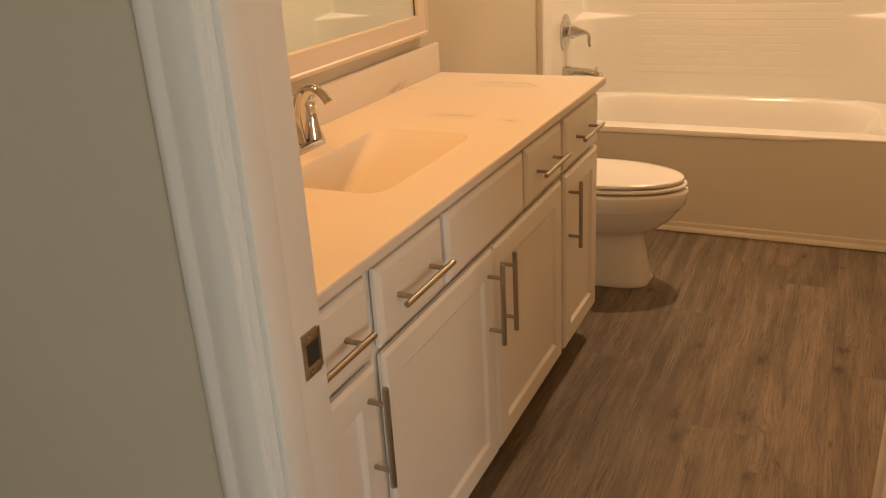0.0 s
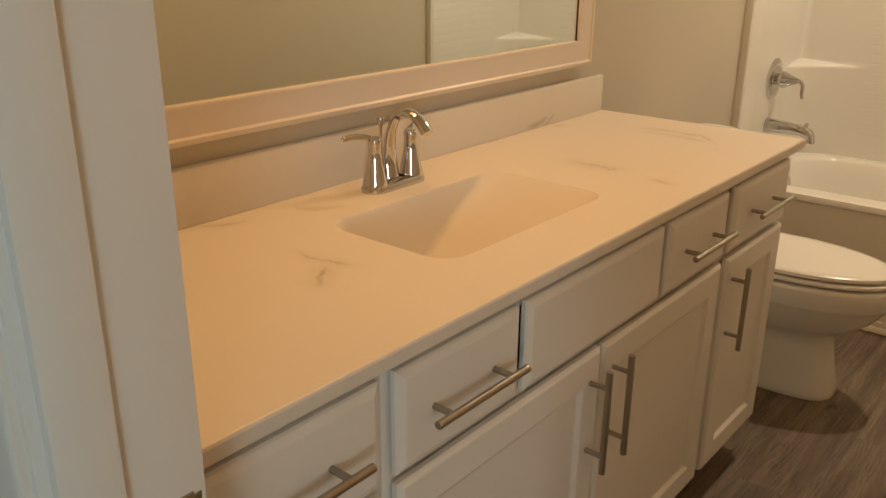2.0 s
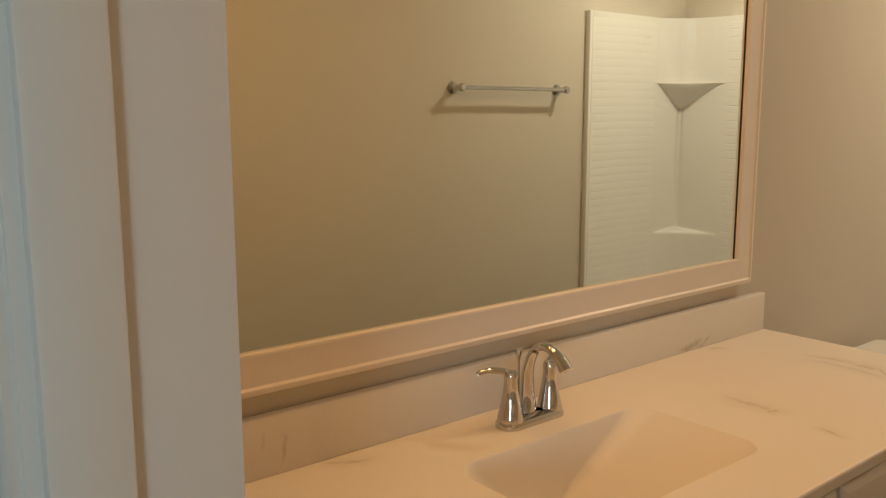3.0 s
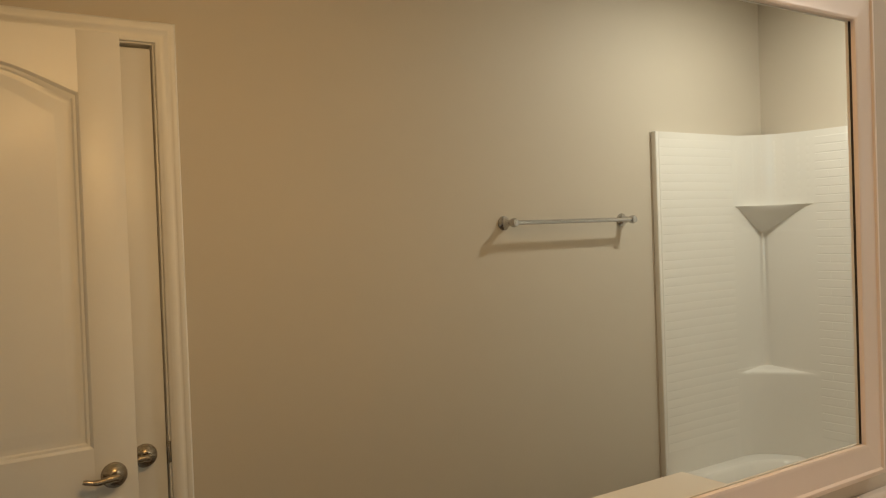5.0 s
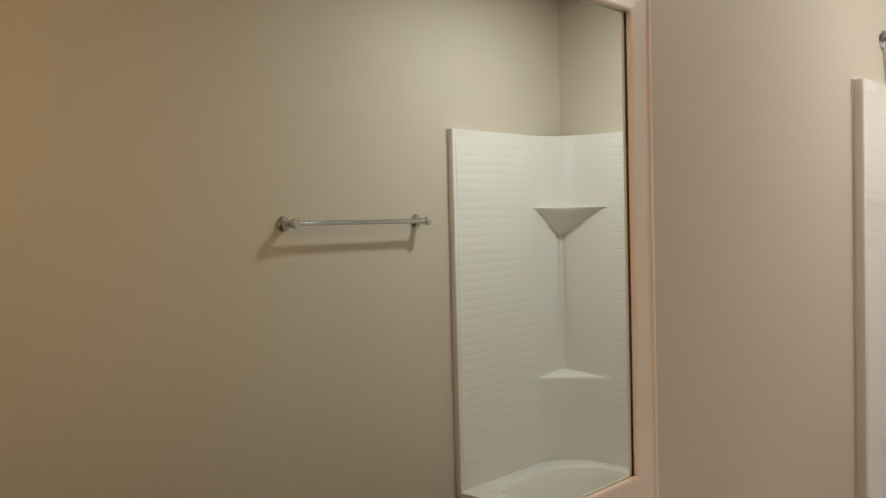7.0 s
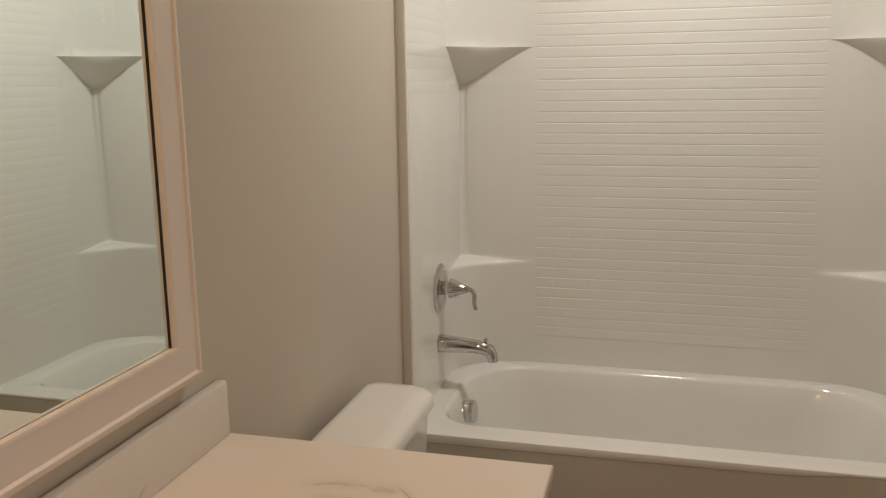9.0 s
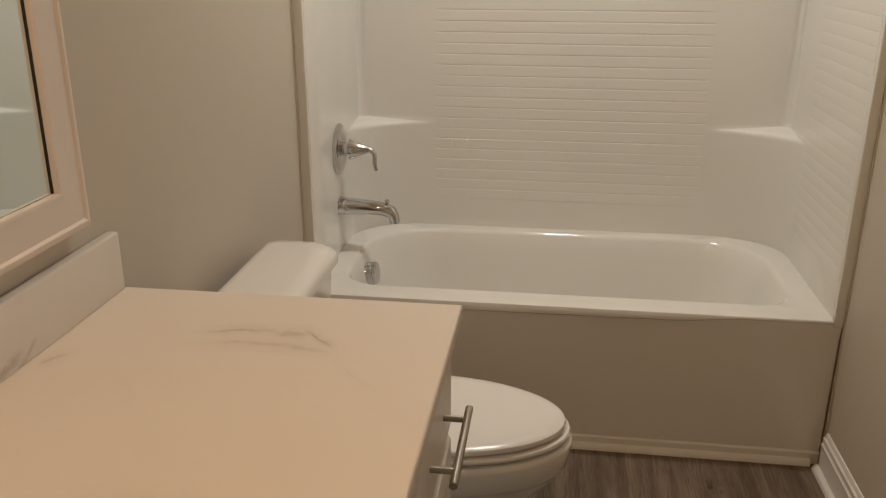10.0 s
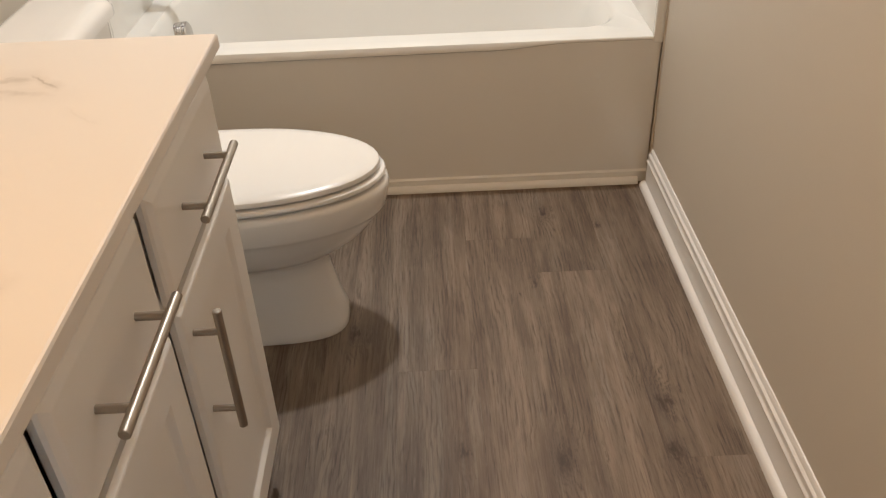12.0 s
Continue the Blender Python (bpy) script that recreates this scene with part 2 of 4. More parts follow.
PORCELAIN = mat("white_porcelain", (0.80, 0.78, 0.745), 0.10, 0, 0.012, 3.0, 0.01, 25, 0.5)
SEAT = mat("toilet_seat_plastic", (0.83, 0.815, 0.785), 0.22, 0, 0.01, 5.0, 0.01, 40)
CHROME = mat("polished_chrome", (0.58, 0.575, 0.575), 0.045, 1.0, 0.02, 12.0)
NICKEL = mat("brushed_nickel", (0.40, 0.355, 0.30), 0.36, 1.0, 0.08, 40.0, 0.1, 400)
KNOB = mat("satin_nickel", (0.42, 0.36, 0.29), 0.25, 1.0, 0.06, 30.0)
# near black: paints shade at mirror edge and latch hole; also bumper, backing
DARK = mat("dark_parts_and_shade", (0.03, 0.025, 0.02), 0.8)
CAULK = mat("almond_caulk", (0.60, 0.54, 0.46), 0.5, 0, 0.05, 20.0, 0.1, 80)
SUBFLOOR = mat("subfloor_seam", (0.10, 0.078, 0.06), 0.6)
PLANK = plank_material()
MIRROR = bpy.data.materials.new("mirror_glass")
MIRROR.use_nodes = True
_b = MIRROR.node_tree.nodes["Principled BSDF"]
_b.inputs["Base Color"].default_value, _b.inputs["Metallic"].default_value, _b.inputs["Roughness"].default_value = (0.81, 0.88, 0.86, 1), 1.0, 0.0


# ---- building blocks ----
WORLD_OF = {}


def part(name, bm, material, parent=None, label="", smooth=35):
    """Links a bmesh, built in the world's coordinates, as one mesh object under a thing or a part."""
    bmesh.ops.recalc_face_normals(bm, faces=bm.faces)
    me = bpy.data.meshes.new(name)
    bm.to_mesh(me)
    bm.free()
    me.shade_smooth()
    me.set_sharp_from_angle(angle=radians(smooth))
    me.materials.append(material)
    ob = new(name, me)
    if parent is not None:
        ob.parent = parent
        ob.matrix_parent_inverse = WORLD_OF.get(parent, Matrix()).inverted()
    WORLD_OF[ob] = Matrix()
    return tagged(ob, label)


def thing(name, x, y, z, label, category, group="", kind=""):
    ob = new(name)
    ob.empty_display_size = 0.1
    ob.location = (x, y, z)
    WORLD_OF[ob] = Matrix.Translation((x, y, z))
    return tagged(ob, label, category, group, kind)


def box(x0, x1, y0, y1, z0, z1, bevel=0.0, seg=2, bm=None):
    own = bmesh.new()
    bmesh.ops.create_cube(own, size=1)
    for v in own.verts:
        v.co = Vector(((x0 + x1) / 2 + v.co.x * (x1 - x0), (y0 + y1) / 2 + v.co.y * (y1 - y0), (z0 + z1) / 2 + v.co.z * (z1 - z0)))
    if bevel:
        bmesh.ops.bevel(own, geom=own.edges[:], offset=bevel, segments=seg, affect="EDGES", profile=0.5)
    return joined(bm, own)


def joined(bm, own):
    """Adds one bmesh to another."""
    if bm is None:
        return own
    me = bpy.data.meshes.new("join")
    own.to_mesh(me)
    own.free()
    bm.from_mesh(me)
    bpy.data.meshes.remove(me)
    return bm


def loft(rings, cap0=True, cap1=True, closed=True, bm=None):
    """Skin over rings of equally many points."""
    bm = bm or bmesh.new()
    made = [[bm.verts.new(p) for p in ring] for ring in rings]
    count = len(made[0])
    for a, c in zip(made, made[1:]):
        for k in range(count if closed else count - 1):
            bm.faces.new((a[k], a[(k + 1) % count], c[(k + 1) % count], c[k]))
    if cap0:
        bm.faces.new(made[0])
    if cap1:
        bm.faces.new(made[-1][::-1])
    return bm


def turned(profile, m, seg=28, bm=None):
    """A body turned round the local z axis from (radius, height) pairs, set at the pose m."""
    rings = [[m @ Vector((r * math.cos(2 * math.pi * k / seg), r * math.sin(2 * math.pi * k / seg), h)) for k in range(seg)] for r, h in profile]
    return loft(rings, bm=bm)


def tube(points, radii, seg=14, flat=1.0, bm=None):
    """A round (or flattened) bar along points."""
    points = [Vector(p) for p in points]
    radii = radii if isinstance(radii, (list, tuple)) else [radii] * len(points)
    rings, side = [], None
    for k, p in enumerate(points):
        way = (points[min(k + 1, len(points) - 1)] - points[max(k - 1, 0)]).normalized()
        if side is None:
            side = way.orthogonal().normalized() if abs(way.y) > 0.9 else way.cross(Vector((0, 1, 0))).normalized()
        side = (side - way * side.dot(way)).normalized()
        other = way.cross(side)
        r = radii[k]
        rings.append([p + side * (r * flat * math.cos(2 * math.pi * a / seg)) + other * (r * math.sin(2 * math.pi * a / seg)) for a in range(seg)])
    return loft(rings, bm=bm)


def smooth_path(points, steps=6):
    """Catmull-Rom through points."""
    pts = [Vector(p) for p in points]
    pts = [pts[0] * 2 - pts[1]] + pts + [pts[-1] * 2 - pts[-2]]
    out = []
    for a, b_, c, d in zip(pts, pts[1:], pts[2:], pts[3:]):
        for k in range(steps):
            t = k / steps
            out.append(0.5 * ((2 * b_) + (c - a) * t + (2 * a - 5 * b_ + 4 * c - d) * t * t + (3 * b_ - a - 3 * c + d) * t**3))
    out.append(pts[-2])
    return out


def round_rect(x0, x1, y0, y1, radii, z, seg=8):
    """A rectangle with corners of their own radius: order (x0,y0), (x1,y0), (x1,y1), (x0,y1)."""
    out = []
    for (cx, cy, sx, sy, start), r in zip(((x0, y0, 1, 1, 180), (x1, y0, -1, 1, 270), (x1, y1, -1, -1, 0), (x0, y1, 1, -1, 90)), radii):
        for k in range(seg + 1):
            a = radians(start + 90 * k / seg)
            out.append(Vector((cx + sx * r + r * math.cos(a), cy + sy * r + r * math.sin(a), z)))
    return out


def moulding(profile, path_points, closed=False, bm=None, up=(0, 0, 1)):
    """Sweeps a profile of (out, height) pairs along straight path pieces given as (point, out direction, height direction) stations."""
    rings = [[Vector(p) + Vector(o) * a + Vector(h) * c for a, c in profile] for p, o, h in path_points]
    return loft(rings, bm=bm)


# ---- the room: x across (mirror wall at 0), y towards the tub ----
W, Y0, YA, YB = 1.524, 0.980, 3.80, 4.56
HALL = 0.862
DOOR_L, DOOR_R, DOOR_H = 0.697, 1.405, 2.072
CLO0, CLO1, CLO_H = 1.140, 1.768, 2.066


def structure(name, bm, material, label, parent=None):
    ob = part(name, bm, material, parent)
    return tagged(ob, label, name.split("_")[0], kind="structure")


structure("wall_left", box(-0.12, 0, HALL, YB + 0.12, 0, CZ), WALL, "greige painted drywall wall behind the vanity and mirror")
structure("wall_far", box(0, W, YB, YB + 0.12, 0, CZ), WALL, "greige painted drywall wall above the tub surround")
_bm = box(W, W + 0.12, Y0, CLO0 - 0.018, 0, CZ)
box(W, W + 0.12, CLO1 + 0.018, YB + 0.12, 0, CZ, bm=_bm)
box(W, W + 0.12, CLO0 - 0.018, CLO1 + 0.018, CLO_H + 0.018, CZ, bm=_bm)
structure("wall_right", _bm, WALL, "greige painted drywall wall with a closet door and towel bar")
_bm = box(-1.6, DOOR_L - 0.001, HALL, Y0, 0, CZ)
box(DOOR_R + 0.02, 3.6, HALL, Y0, 0, CZ, bm=_bm)
box(DOOR_L - 0.001, DOOR_R + 0.02, HALL, Y0, DOOR_H + 0.02, CZ, bm=_bm)
structure("wall_near", _bm, WALL, "greige painted wall with the open bathroom doorway")
_bm = box(W + 0.12, W + 0.75, CLO0 - 0.1, CLO0 - 0.06, 0, CZ)
box(W + 0.12, W + 0.75, CLO1 + 0.06, CLO1 + 0.1, 0, CZ, bm=_bm)
box(W + 0.75, W + 0.79, CLO0 - 0.1, CLO1 + 0.1, 0, CZ, bm=_bm)
structure("wall_closet", _bm, WALL, "plain painted walls of the closed closet")
_bm = box(-1.72, -1.6, -2.5, Y0, 0, CZ)
box(-1.6, 3.72, -2.5, -2.38, 0, CZ, bm=_bm)
box(3.6, 3.72, -2.38, -2.25, 0, CZ, bm=_bm)
box(3.6, 3.72, -1.25, Y0, 0, CZ, bm=_bm)
box(3.6, 3.72, -2.25, -1.25, 0, 0.95, bm=_bm)
box(3.6, 3.72, -2.25, -1.25, 1.95, CZ, bm=_bm)
structure("wall_hall", _bm, WALL, "greige painted walls of the room outside the bathroom")
structure("ceiling", box(-1.72, 3.72, -2.5, YB + 0.12, CZ, CZ + 0.1), CEIL, "white painted flat ceiling")

# door jamb: lining, stop, casings
_bm = box(DOOR_L - 0.001, DOOR_L + 0.013, HALL - 0.002, Y0 + 0.002, 0, DOOR_H, 0.0015)
box(DOOR_R, DOOR_R + 0.02, HALL - 0.002, Y0 - 0.004, 0, DOOR_H, 0.0015, bm=_bm)
box(DOOR_L + 0.013, DOOR_R, HALL - 0.002, Y0 - 0.004, DOOR_H, DOOR_H + 0.02, 0.0015, bm=_bm)
structure("door_jamb", _bm, TRIM, "white painted door lining of the bathroom doorway")
STOP = 0.914
_bm = box(DOOR_L + 0.013, DOOR_L + 0.024, HALL + 0.006, STOP, 0, DOOR_H - 0.002, 0.003)
box(DOOR_R - 0.011, DOOR_R, HALL + 0.006, STOP, 0, DOOR_H - 0.002, 0.003, bm=_bm)
box(DOOR_L + 0.024, DOOR_R - 0.011, HALL + 0.006, STOP, DOOR_H - 0.011, DOOR_H - 0.002, 0.003, bm=_bm)
structure("trim_door_stop", _bm, TRIM, "white painted door stop strip")
CAS = [(0, 0), (0, 0.058), (0.010, 0.058), (0.015, 0.053), (0.016, 0.046), (0.013, 0.040), (0.0125, 0.036), (0.015, 0.031), (0.0145, 0.016), (0.012, 0.010), (0.011, 0.004), (0.008, 0)]


def casing(name, a, c, top, face, out, along, label, wide=1.0):
    """Colonial casing round an opening from a to c along one axis; out: the way it stands off the wall."""
    stations = [((*along(a, face), 0), out, along(-1, 0)), ((*along(a, face), top), out, None), ((*along(c, face), top), out, None), ((*along(c, face), 0), out, along(1, 0))]
    left, right, up = Vector((*along(-1, 0), 0)), Vector((*along(1, 0), 0)), Vector((0, 0, 1))
    heights = (left, left + up, right + up, right)
    o = Vector(out)
    rings = [[Vector(s[0]) + o * p + h * (q * wide) for p, q in CAS] for s, h in zip(stations, heights)]
    return structure(name, loft(rings), TRIM, label)


casing("trim_hall_casing", DOOR_L + 0.007, DOOR_R + 0.006, DOOR_H + 0.006, HALL, (0, -1, 0), lambda v, f: (v, f), "white moulded casing round the doorway", 1.27)
casing("trim_bath_casing", DOOR_L - 0.020, DOOR_R + 0.006, DOOR_H + 0.006, Y0, (0, 1, 0), lambda v, f: (v, f), "white moulded casing on the bathroom side")
_bm = box(W + 0.001, W + 0.119, CLO0 - 0.018, CLO0, 0, CLO_H, 0.0015)
box(W + 0.001, W + 0.119, CLO1, CLO1 + 0.018, 0, CLO_H, 0.0015, bm=_bm)
box(W + 0.001, W + 0.119, CLO0 - 0.018, CLO1 + 0.018, CLO_H, CLO_H + 0.018, 0.0015, bm=_bm)
structure("closet_jamb", _bm, TRIM, "white painted lining of the closet doorway")
casing("trim_closet_casing", CLO0 - 0.005, CLO1 + 0.005, CLO_H + 0.005, W, (-1, 0, 0), lambda v, f: (f, v) if f else (0, v), "white moulded casing round the closet door")

# baseboards with shoe moulding
BASE = [(0, 0.0), (0.013, 0.0), (0.013, 0.078), (0.0155, 0.081), (0.016, 0.085), (0.0135, 0.088), (0.0115, 0.091), (0.0115, 0.096), (0.013, 0.100), (0.012, 0.105), (0.007, 0.109), (0.0065, 0.114), (0.003, 0.120), (0, 0.121)]
SHOE = [(0.014, 0.0), (0.030, 0.0), (0.0295, 0.006), (0.027, 0.012), (0.022, 0.017), (0.014, 0.019)]


def baseboard(name, p0, p1, out):
    up = (0, 0, 1)
    ob = structure(name, moulding(BASE, [(p0, out, up), (p1, out, up)]), TRIM, "white moulded baseboard along the wall")
    part("shoe_moulding", moulding(SHOE, [(p0, out, up), (p1, out, up)]), TRIM, ob)
    return ob


baseboard("baseboard_right", (W, CLO1 + 0.063, 0), (W, YA - 0.02, 0), (-1, 0, 0))
baseboard("baseboard_left", (0, 2.80, 0), (0, YA - 0.002, 0), (1, 0, 0))
baseboard("baseboard_hall", (-1.6, HALL, 0), (DOOR_L - 0.052, HALL, 0), (0, -1, 0))


# ---- doors ----
def arch_loop(x0, x1, z0, z1, rise, inset):
    """A panel outline in the leaf's plane, with an arched top."""
    x0, x1, z0, z1 = x0 + inset, x1 - inset, z0 + inset, z1 - inset
    pts = [(x0, z0), (x1, z0)]
    for k in range(13):
        u = k / 12
        s = math.sin(math.pi * u) ** 1.0 if rise else 0
        pts.append((x1 + (x0 - x1) * u, z1 - rise + rise * (1 - (2 * u - 1) ** 2) * (0.55 + 0.45 * s) if rise else z1))
    return pts


def panel_leaf(width, height, thick, m, parent):
    """A moulded hollow-core leaf: a core between stiles and rails, with an arched upper and a square lower panel on both faces."""
    d, st, lo, mid0, mid1, hi, rise = 0.0140, 0.106, 0.235, 0.84, 1.00, height - 0.088, 0.07
    part("core", transform(box(0.002, width - 0.002, d, thick - d, 0.014, height - 0.002), m), TRIM, parent)
    for x0, x1, z0, z1 in ((0, st, 0.012, height), (width - st, width, 0.012, height)):
        part("stile", transform(box(x0, x1, 0, thick, z0, z1, 0.0012), m), TRIM, parent)
    for z0, z1 in ((0.012, lo), (mid0, mid1)):
        part("rail", transform(box(st - 0.0005, width - st + 0.0005, 0.0002, thick - 0.0002, z0, z1), m), TRIM, parent)
    arch = arch_loop(st, width - st, mid1, hi, rise, 0)[2:]
    shape = [(width - st, height)] + arch + [(st, height)]
    part("rail", loft([[m @ Vector((x, y, z)) for x, z in shape] for y in (0.0002, thick - 0.0002)]), TRIM, parent)
    for z0, z1, up in ((mid1, hi, rise), (lo, mid0, 0.0)):
        for face, sign in ((0.0002, 1), (thick - 0.0002, -1)):
            rings = []
            for inset, deep in ((-0.001, 0.0), (0.002, 0.0020), (0.006, 0.0085), (0.012, 0.0092), (0.016, 0.0130), (0.026, 0.0134), (0.029, 0.0128), (0.056, 0.0032), (0.060, 0.0024)):
                rings.append([m @ Vector((x, face + sign * deep, z)) for x, z in arch_loop(st, width - st, z0, z1, up, inset)])
            part("panel", loft(rings, cap0=False), TRIM, parent)


def transform(bm, m):
    bmesh.ops.transform(bm, matrix=m, verts=bm.verts[:])
    return bm


def door_lever(m, parent, way):
    """A round rose with a curved lever; local z points out of the door, the lever runs along local x times way."""
    rose = part("door_handle", turned([(0.0, 0), (0.033, 0), (0.033, 0.004), (0.030, 0.009), (0.016, 0.012), (0.011, 0.016), (0.0105, 0.028), (0.012, 0.032), (0.010, 0.040), (0.001, 0.042)], m), KNOB, parent, "satin nickel lever handle")
    pts = [m @ Vector(p) for p in smooth_path([(0, 0, 0.034), (way * 0.022, 0.0, 0.036), (way * 0.050, 0.004, 0.034), (way * 0.082, -0.002, 0.028)], 4)]
    part("lever", tube(pts, [0.0095] * 5 + [0.0078] * 4 + [0.0066] * 3 + [0.005], 12), KNOB, rose)


LEAF_W = 0.663
LEAF = pose(1.401, 0.982, 0, 0, 0, 88.4)
_d = thing("door_1", 1.385, 0.99, 0, "open white moulded two-panel door with arched top panel", "door", kind="structure")
panel_leaf(LEAF_W, 2.055, 0.035, LEAF, _d)
door_lever(LEAF @ pose(LEAF_W - 0.06, 0.035, 0.925, -90, 0, 0), _d, -1)
door_lever(LEAF @ pose(LEAF_W - 0.06, 0.0, 0.925, 90, 0, 0), _d, -1)
part("latch", transform(box(LEAF_W - 0.001, LEAF_W + 0.0015, 0.005, 0.030, 0.897, 0.953, 0.0005), LEAF), KNOB, _d, "satin nickel latch plate")
for _z in (0.2, 1.02, 1.83):
    part("hinge", transform(turned([(0.0, 0), (0.006, 0.001), (0.006, 0.088), (0.0, 0.089)], LEAF @ pose(-0.004, 0.040, _z), 10), Matrix()), KNOB, _d, "satin nickel hinge")

CLEAF = pose(W + 0.041, CLO0 + 0.004, 0, 0, 0, 90)
_d = thing("door_2", W + 0.02, CLO0, 0, "closed white moulded closet door with nickel knob", "door", kind="structure")
panel_leaf(CLO1 - CLO0 - 0.009, 2.055, 0.035, CLEAF, _d)
door_lever(CLEAF @ pose(CLO1 - CLO0 - 0.069, 0.035, 0.925, -90, 0, 0), _d, -1)
part("latch_plate", box(W - 0.003, W + 0.004, CLO1 - 0.004, CLO1 + 0.006, 0.895, 0.955, 0.001), KNOB, _d, "satin nickel strike lip")
part("stop_strip", box(W + 0.043, W + 0.055, CLO0 + 0.001, CLO1 - 0.001, CLO_H - 0.012, CLO_H - 0.001, 0.001), TRIM, _d)

# strike plate on the jamb
_s = thing("strike_plate", DOOR_L + 0.013, 0.957, 0.905, "brushed nickel strike plate let into white door jamb", "strike plate")
_jx = DOOR_L + 0.0135
_dy = 0.0
_prof = [(_jx, 0.936), (_jx + 0.0012, 0.937), (_jx + 0.0014, 0.968), (_jx + 0.0005, 0.976), (_jx - 0.004, 0.983), (_jx - 0.0075, 0.986), (_jx - 0.009, 0.985), (_jx - 0.005, 0.981), (_jx - 0.001, 0.975), (_jx, 0.968)]
for z0, z1 in ((0.872, 0.888), (0.916, 0.932)):
    part("plate_tab", box(_jx - 0.001, _jx + 0.0014, 0.937 + _dy, 0.970 + _dy, z0, z1, 0.0005), NICKEL, _s)
part("plate", box(_jx - 0.001, _jx + 0.0014, 0.937 + _dy, 0.944 + _dy, 0.888, 0.916), NICKEL, _s)
part("plate_lip", loft([[(x, y + _dy, z) for x, y in _prof[2:9]] for z in (0.875, 0.879, 0.925, 0.929)]), NICKEL, _s)
# no opening is cut: a near-black block paints the shade inside the latch hole
part("latch_hole", box(_jx - 0.002, _jx + 0.0016, 0.9435 + _dy, 0.9695 + _dy, 0.8875, 0.9165), DARK, _s, "dark block for the shade in the latch hole")
for _z in (0.879, 0.925):
    part("screw", turned([(0, 0), (0.0035, 0), (0.0032, 0.0008), (0.001, 0.0004)], pose(_jx + 0.0013, 0.952 + _dy, _z, 0, 90, 0), 12), KNOB, _s)


# ---- vanity ----
FX = 0.555


def handle(parent, p0, p1, x_face):
    """Bar pull between two ends, parallel to the face, on two posts."""
    p0, p1 = Vector(p0), Vector(p1)
    way, mid = (p1 - p0).normalized(), (p0 + p1) / 2
    half = (p1 - p0).length / 2
    bm = tube([mid - way * half, mid - way * (half - 0.0008), mid + way * (half - 0.0008), mid + way * half], [0.0052, 0.006, 0.006, 0.0052], 14)
    for s in (-1, 1):
        q = mid + way * (s * (half - 0.034))
        tube([(x_face - 0.001, q.y, q.z), (p0.x, q.y, q.z)], 0.0048, 12, bm=bm)
    return part("handle", bm, NICKEL, parent, "brushed nickel bar handle")


def drawer(unit, name, y0, y1, z0, z1, pull=True):
    """A slab front with a wide chamfer."""
    rings = []
    for x, k in ((FX + 0.006, 0.0), (FX + 0.013, 0.0), (FX + 0.0165, 0.003), (FX + 0.0205, 0.012), (FX + 0.021, 0.014)):
        rings.append([(x, y0 + k, z0 + k), (x, y1 - k, z0 + k), (x, y1 - k, z1 - k), (x, y0 + k, z1 - k)])
    d = part(name, loft(rings), CABINET, unit, smooth=6)
    if pull:
        mid, z = (y0 + y1) / 2, (z0 + z1) / 2
        handle(d, (0.611, mid - 0.100, z), (0.611, mid + 0.100, z), FX + 0.02)
    return d


def cabinet_door(unit, y0, y1, z0, z1, side):
    """A shaker-style door: chamfered outer edge, bevelled sunk panel."""
    rings = []
    for x, k in ((FX + 0.006, 0.0), (FX + 0.014, 0.0), (FX + 0.0195, 0.006), (FX + 0.0205, 0.009), (FX + 0.0205, 0.058), (FX + 0.0185, 0.061), (FX + 0.0135, 0.067), (FX + 0.0125, 0.071)):
        rings.append([(x, y0 + k, z0 + k), (x, y1 - k, z0 + k), (x, y1 - k, z1 - k), (x, y0 + k, z1 - k)])
    d = part("door", loft(rings), CABINET, unit, smooth=6)
    y = y0 + 0.035 if side < 0 else y1 - 0.035
    handle(d, (0.611, y, z1 - 0.225), (0.611, y, z1 - 0.022), FX + 0.02)
    return d


def cabinet_unit(name, y0, y1, label):
    u = thing(name, 0.27, (y0 + y1) / 2, 0, label, "cabinet", "vanity base cabinets")
    part("back_panel", box(0.004, 0.022, y0, y1, 0.10, 0.846), CABINET, u)
    side = [(0.0225, 0.0), (0.467, 0.0), (0.467, 0.10), (FX - 0.0185, 0.10), (FX - 0.0185, 0.846), (0.0225, 0.846)]
    for y in (y0, y1 - 0.016):
        part("side_panel", loft([[(x, yy, z) for x, z in side] for yy in (y, y + 0.016)]), CABINET, u)
    part("bottom_panel", box(0.0225, FX - 0.0185, y0 + 0.0165, y1 - 0.0165, 0.10, 0.116), CABINET, u)
    for a in (y0, y1 - 0.03):
        part("stile", box(FX - 0.018, FX, a, a + 0.03, 0.10, 0.846, 0.001), CABINET, u)
    for z0, z1 in ((0.10, 0.135), (0.655, 0.695), (0.815, 0.846)):
        part("rail", box(FX - 0.0175, FX - 0.0005, y0 + 0.03, y1 - 0.03, z0, z1), CABINET, u)
    # toe kick carries the shade under the cabinet in its colour
    part("toe_kick", box(0.468, 0.480, y0 + 0.017, y1 - 0.017, 0.0, 0.10), TOE_SHADE, u, "recessed toe kick, coloured dark for the shade under the cabinet")
    return u


ZD0, ZD1, ZR0, ZR1 = 0.112, 0.664, 0.678, 0.828
_u = cabinet_unit("vanity_cabinet", 0.985, 1.332, "white painted vanity cabinet, drawer over door, beside the doorway")
drawer(_u, "drawer", 1.012, 1.316, ZR0, ZR1)
cabinet_door(_u, 1.012, 1.316, ZD0, ZD1, 1)
_u = cabinet_unit("vanity_cabinet", 1.334, 2.402, "white painted sink base cabinet with two doors and two drawers")
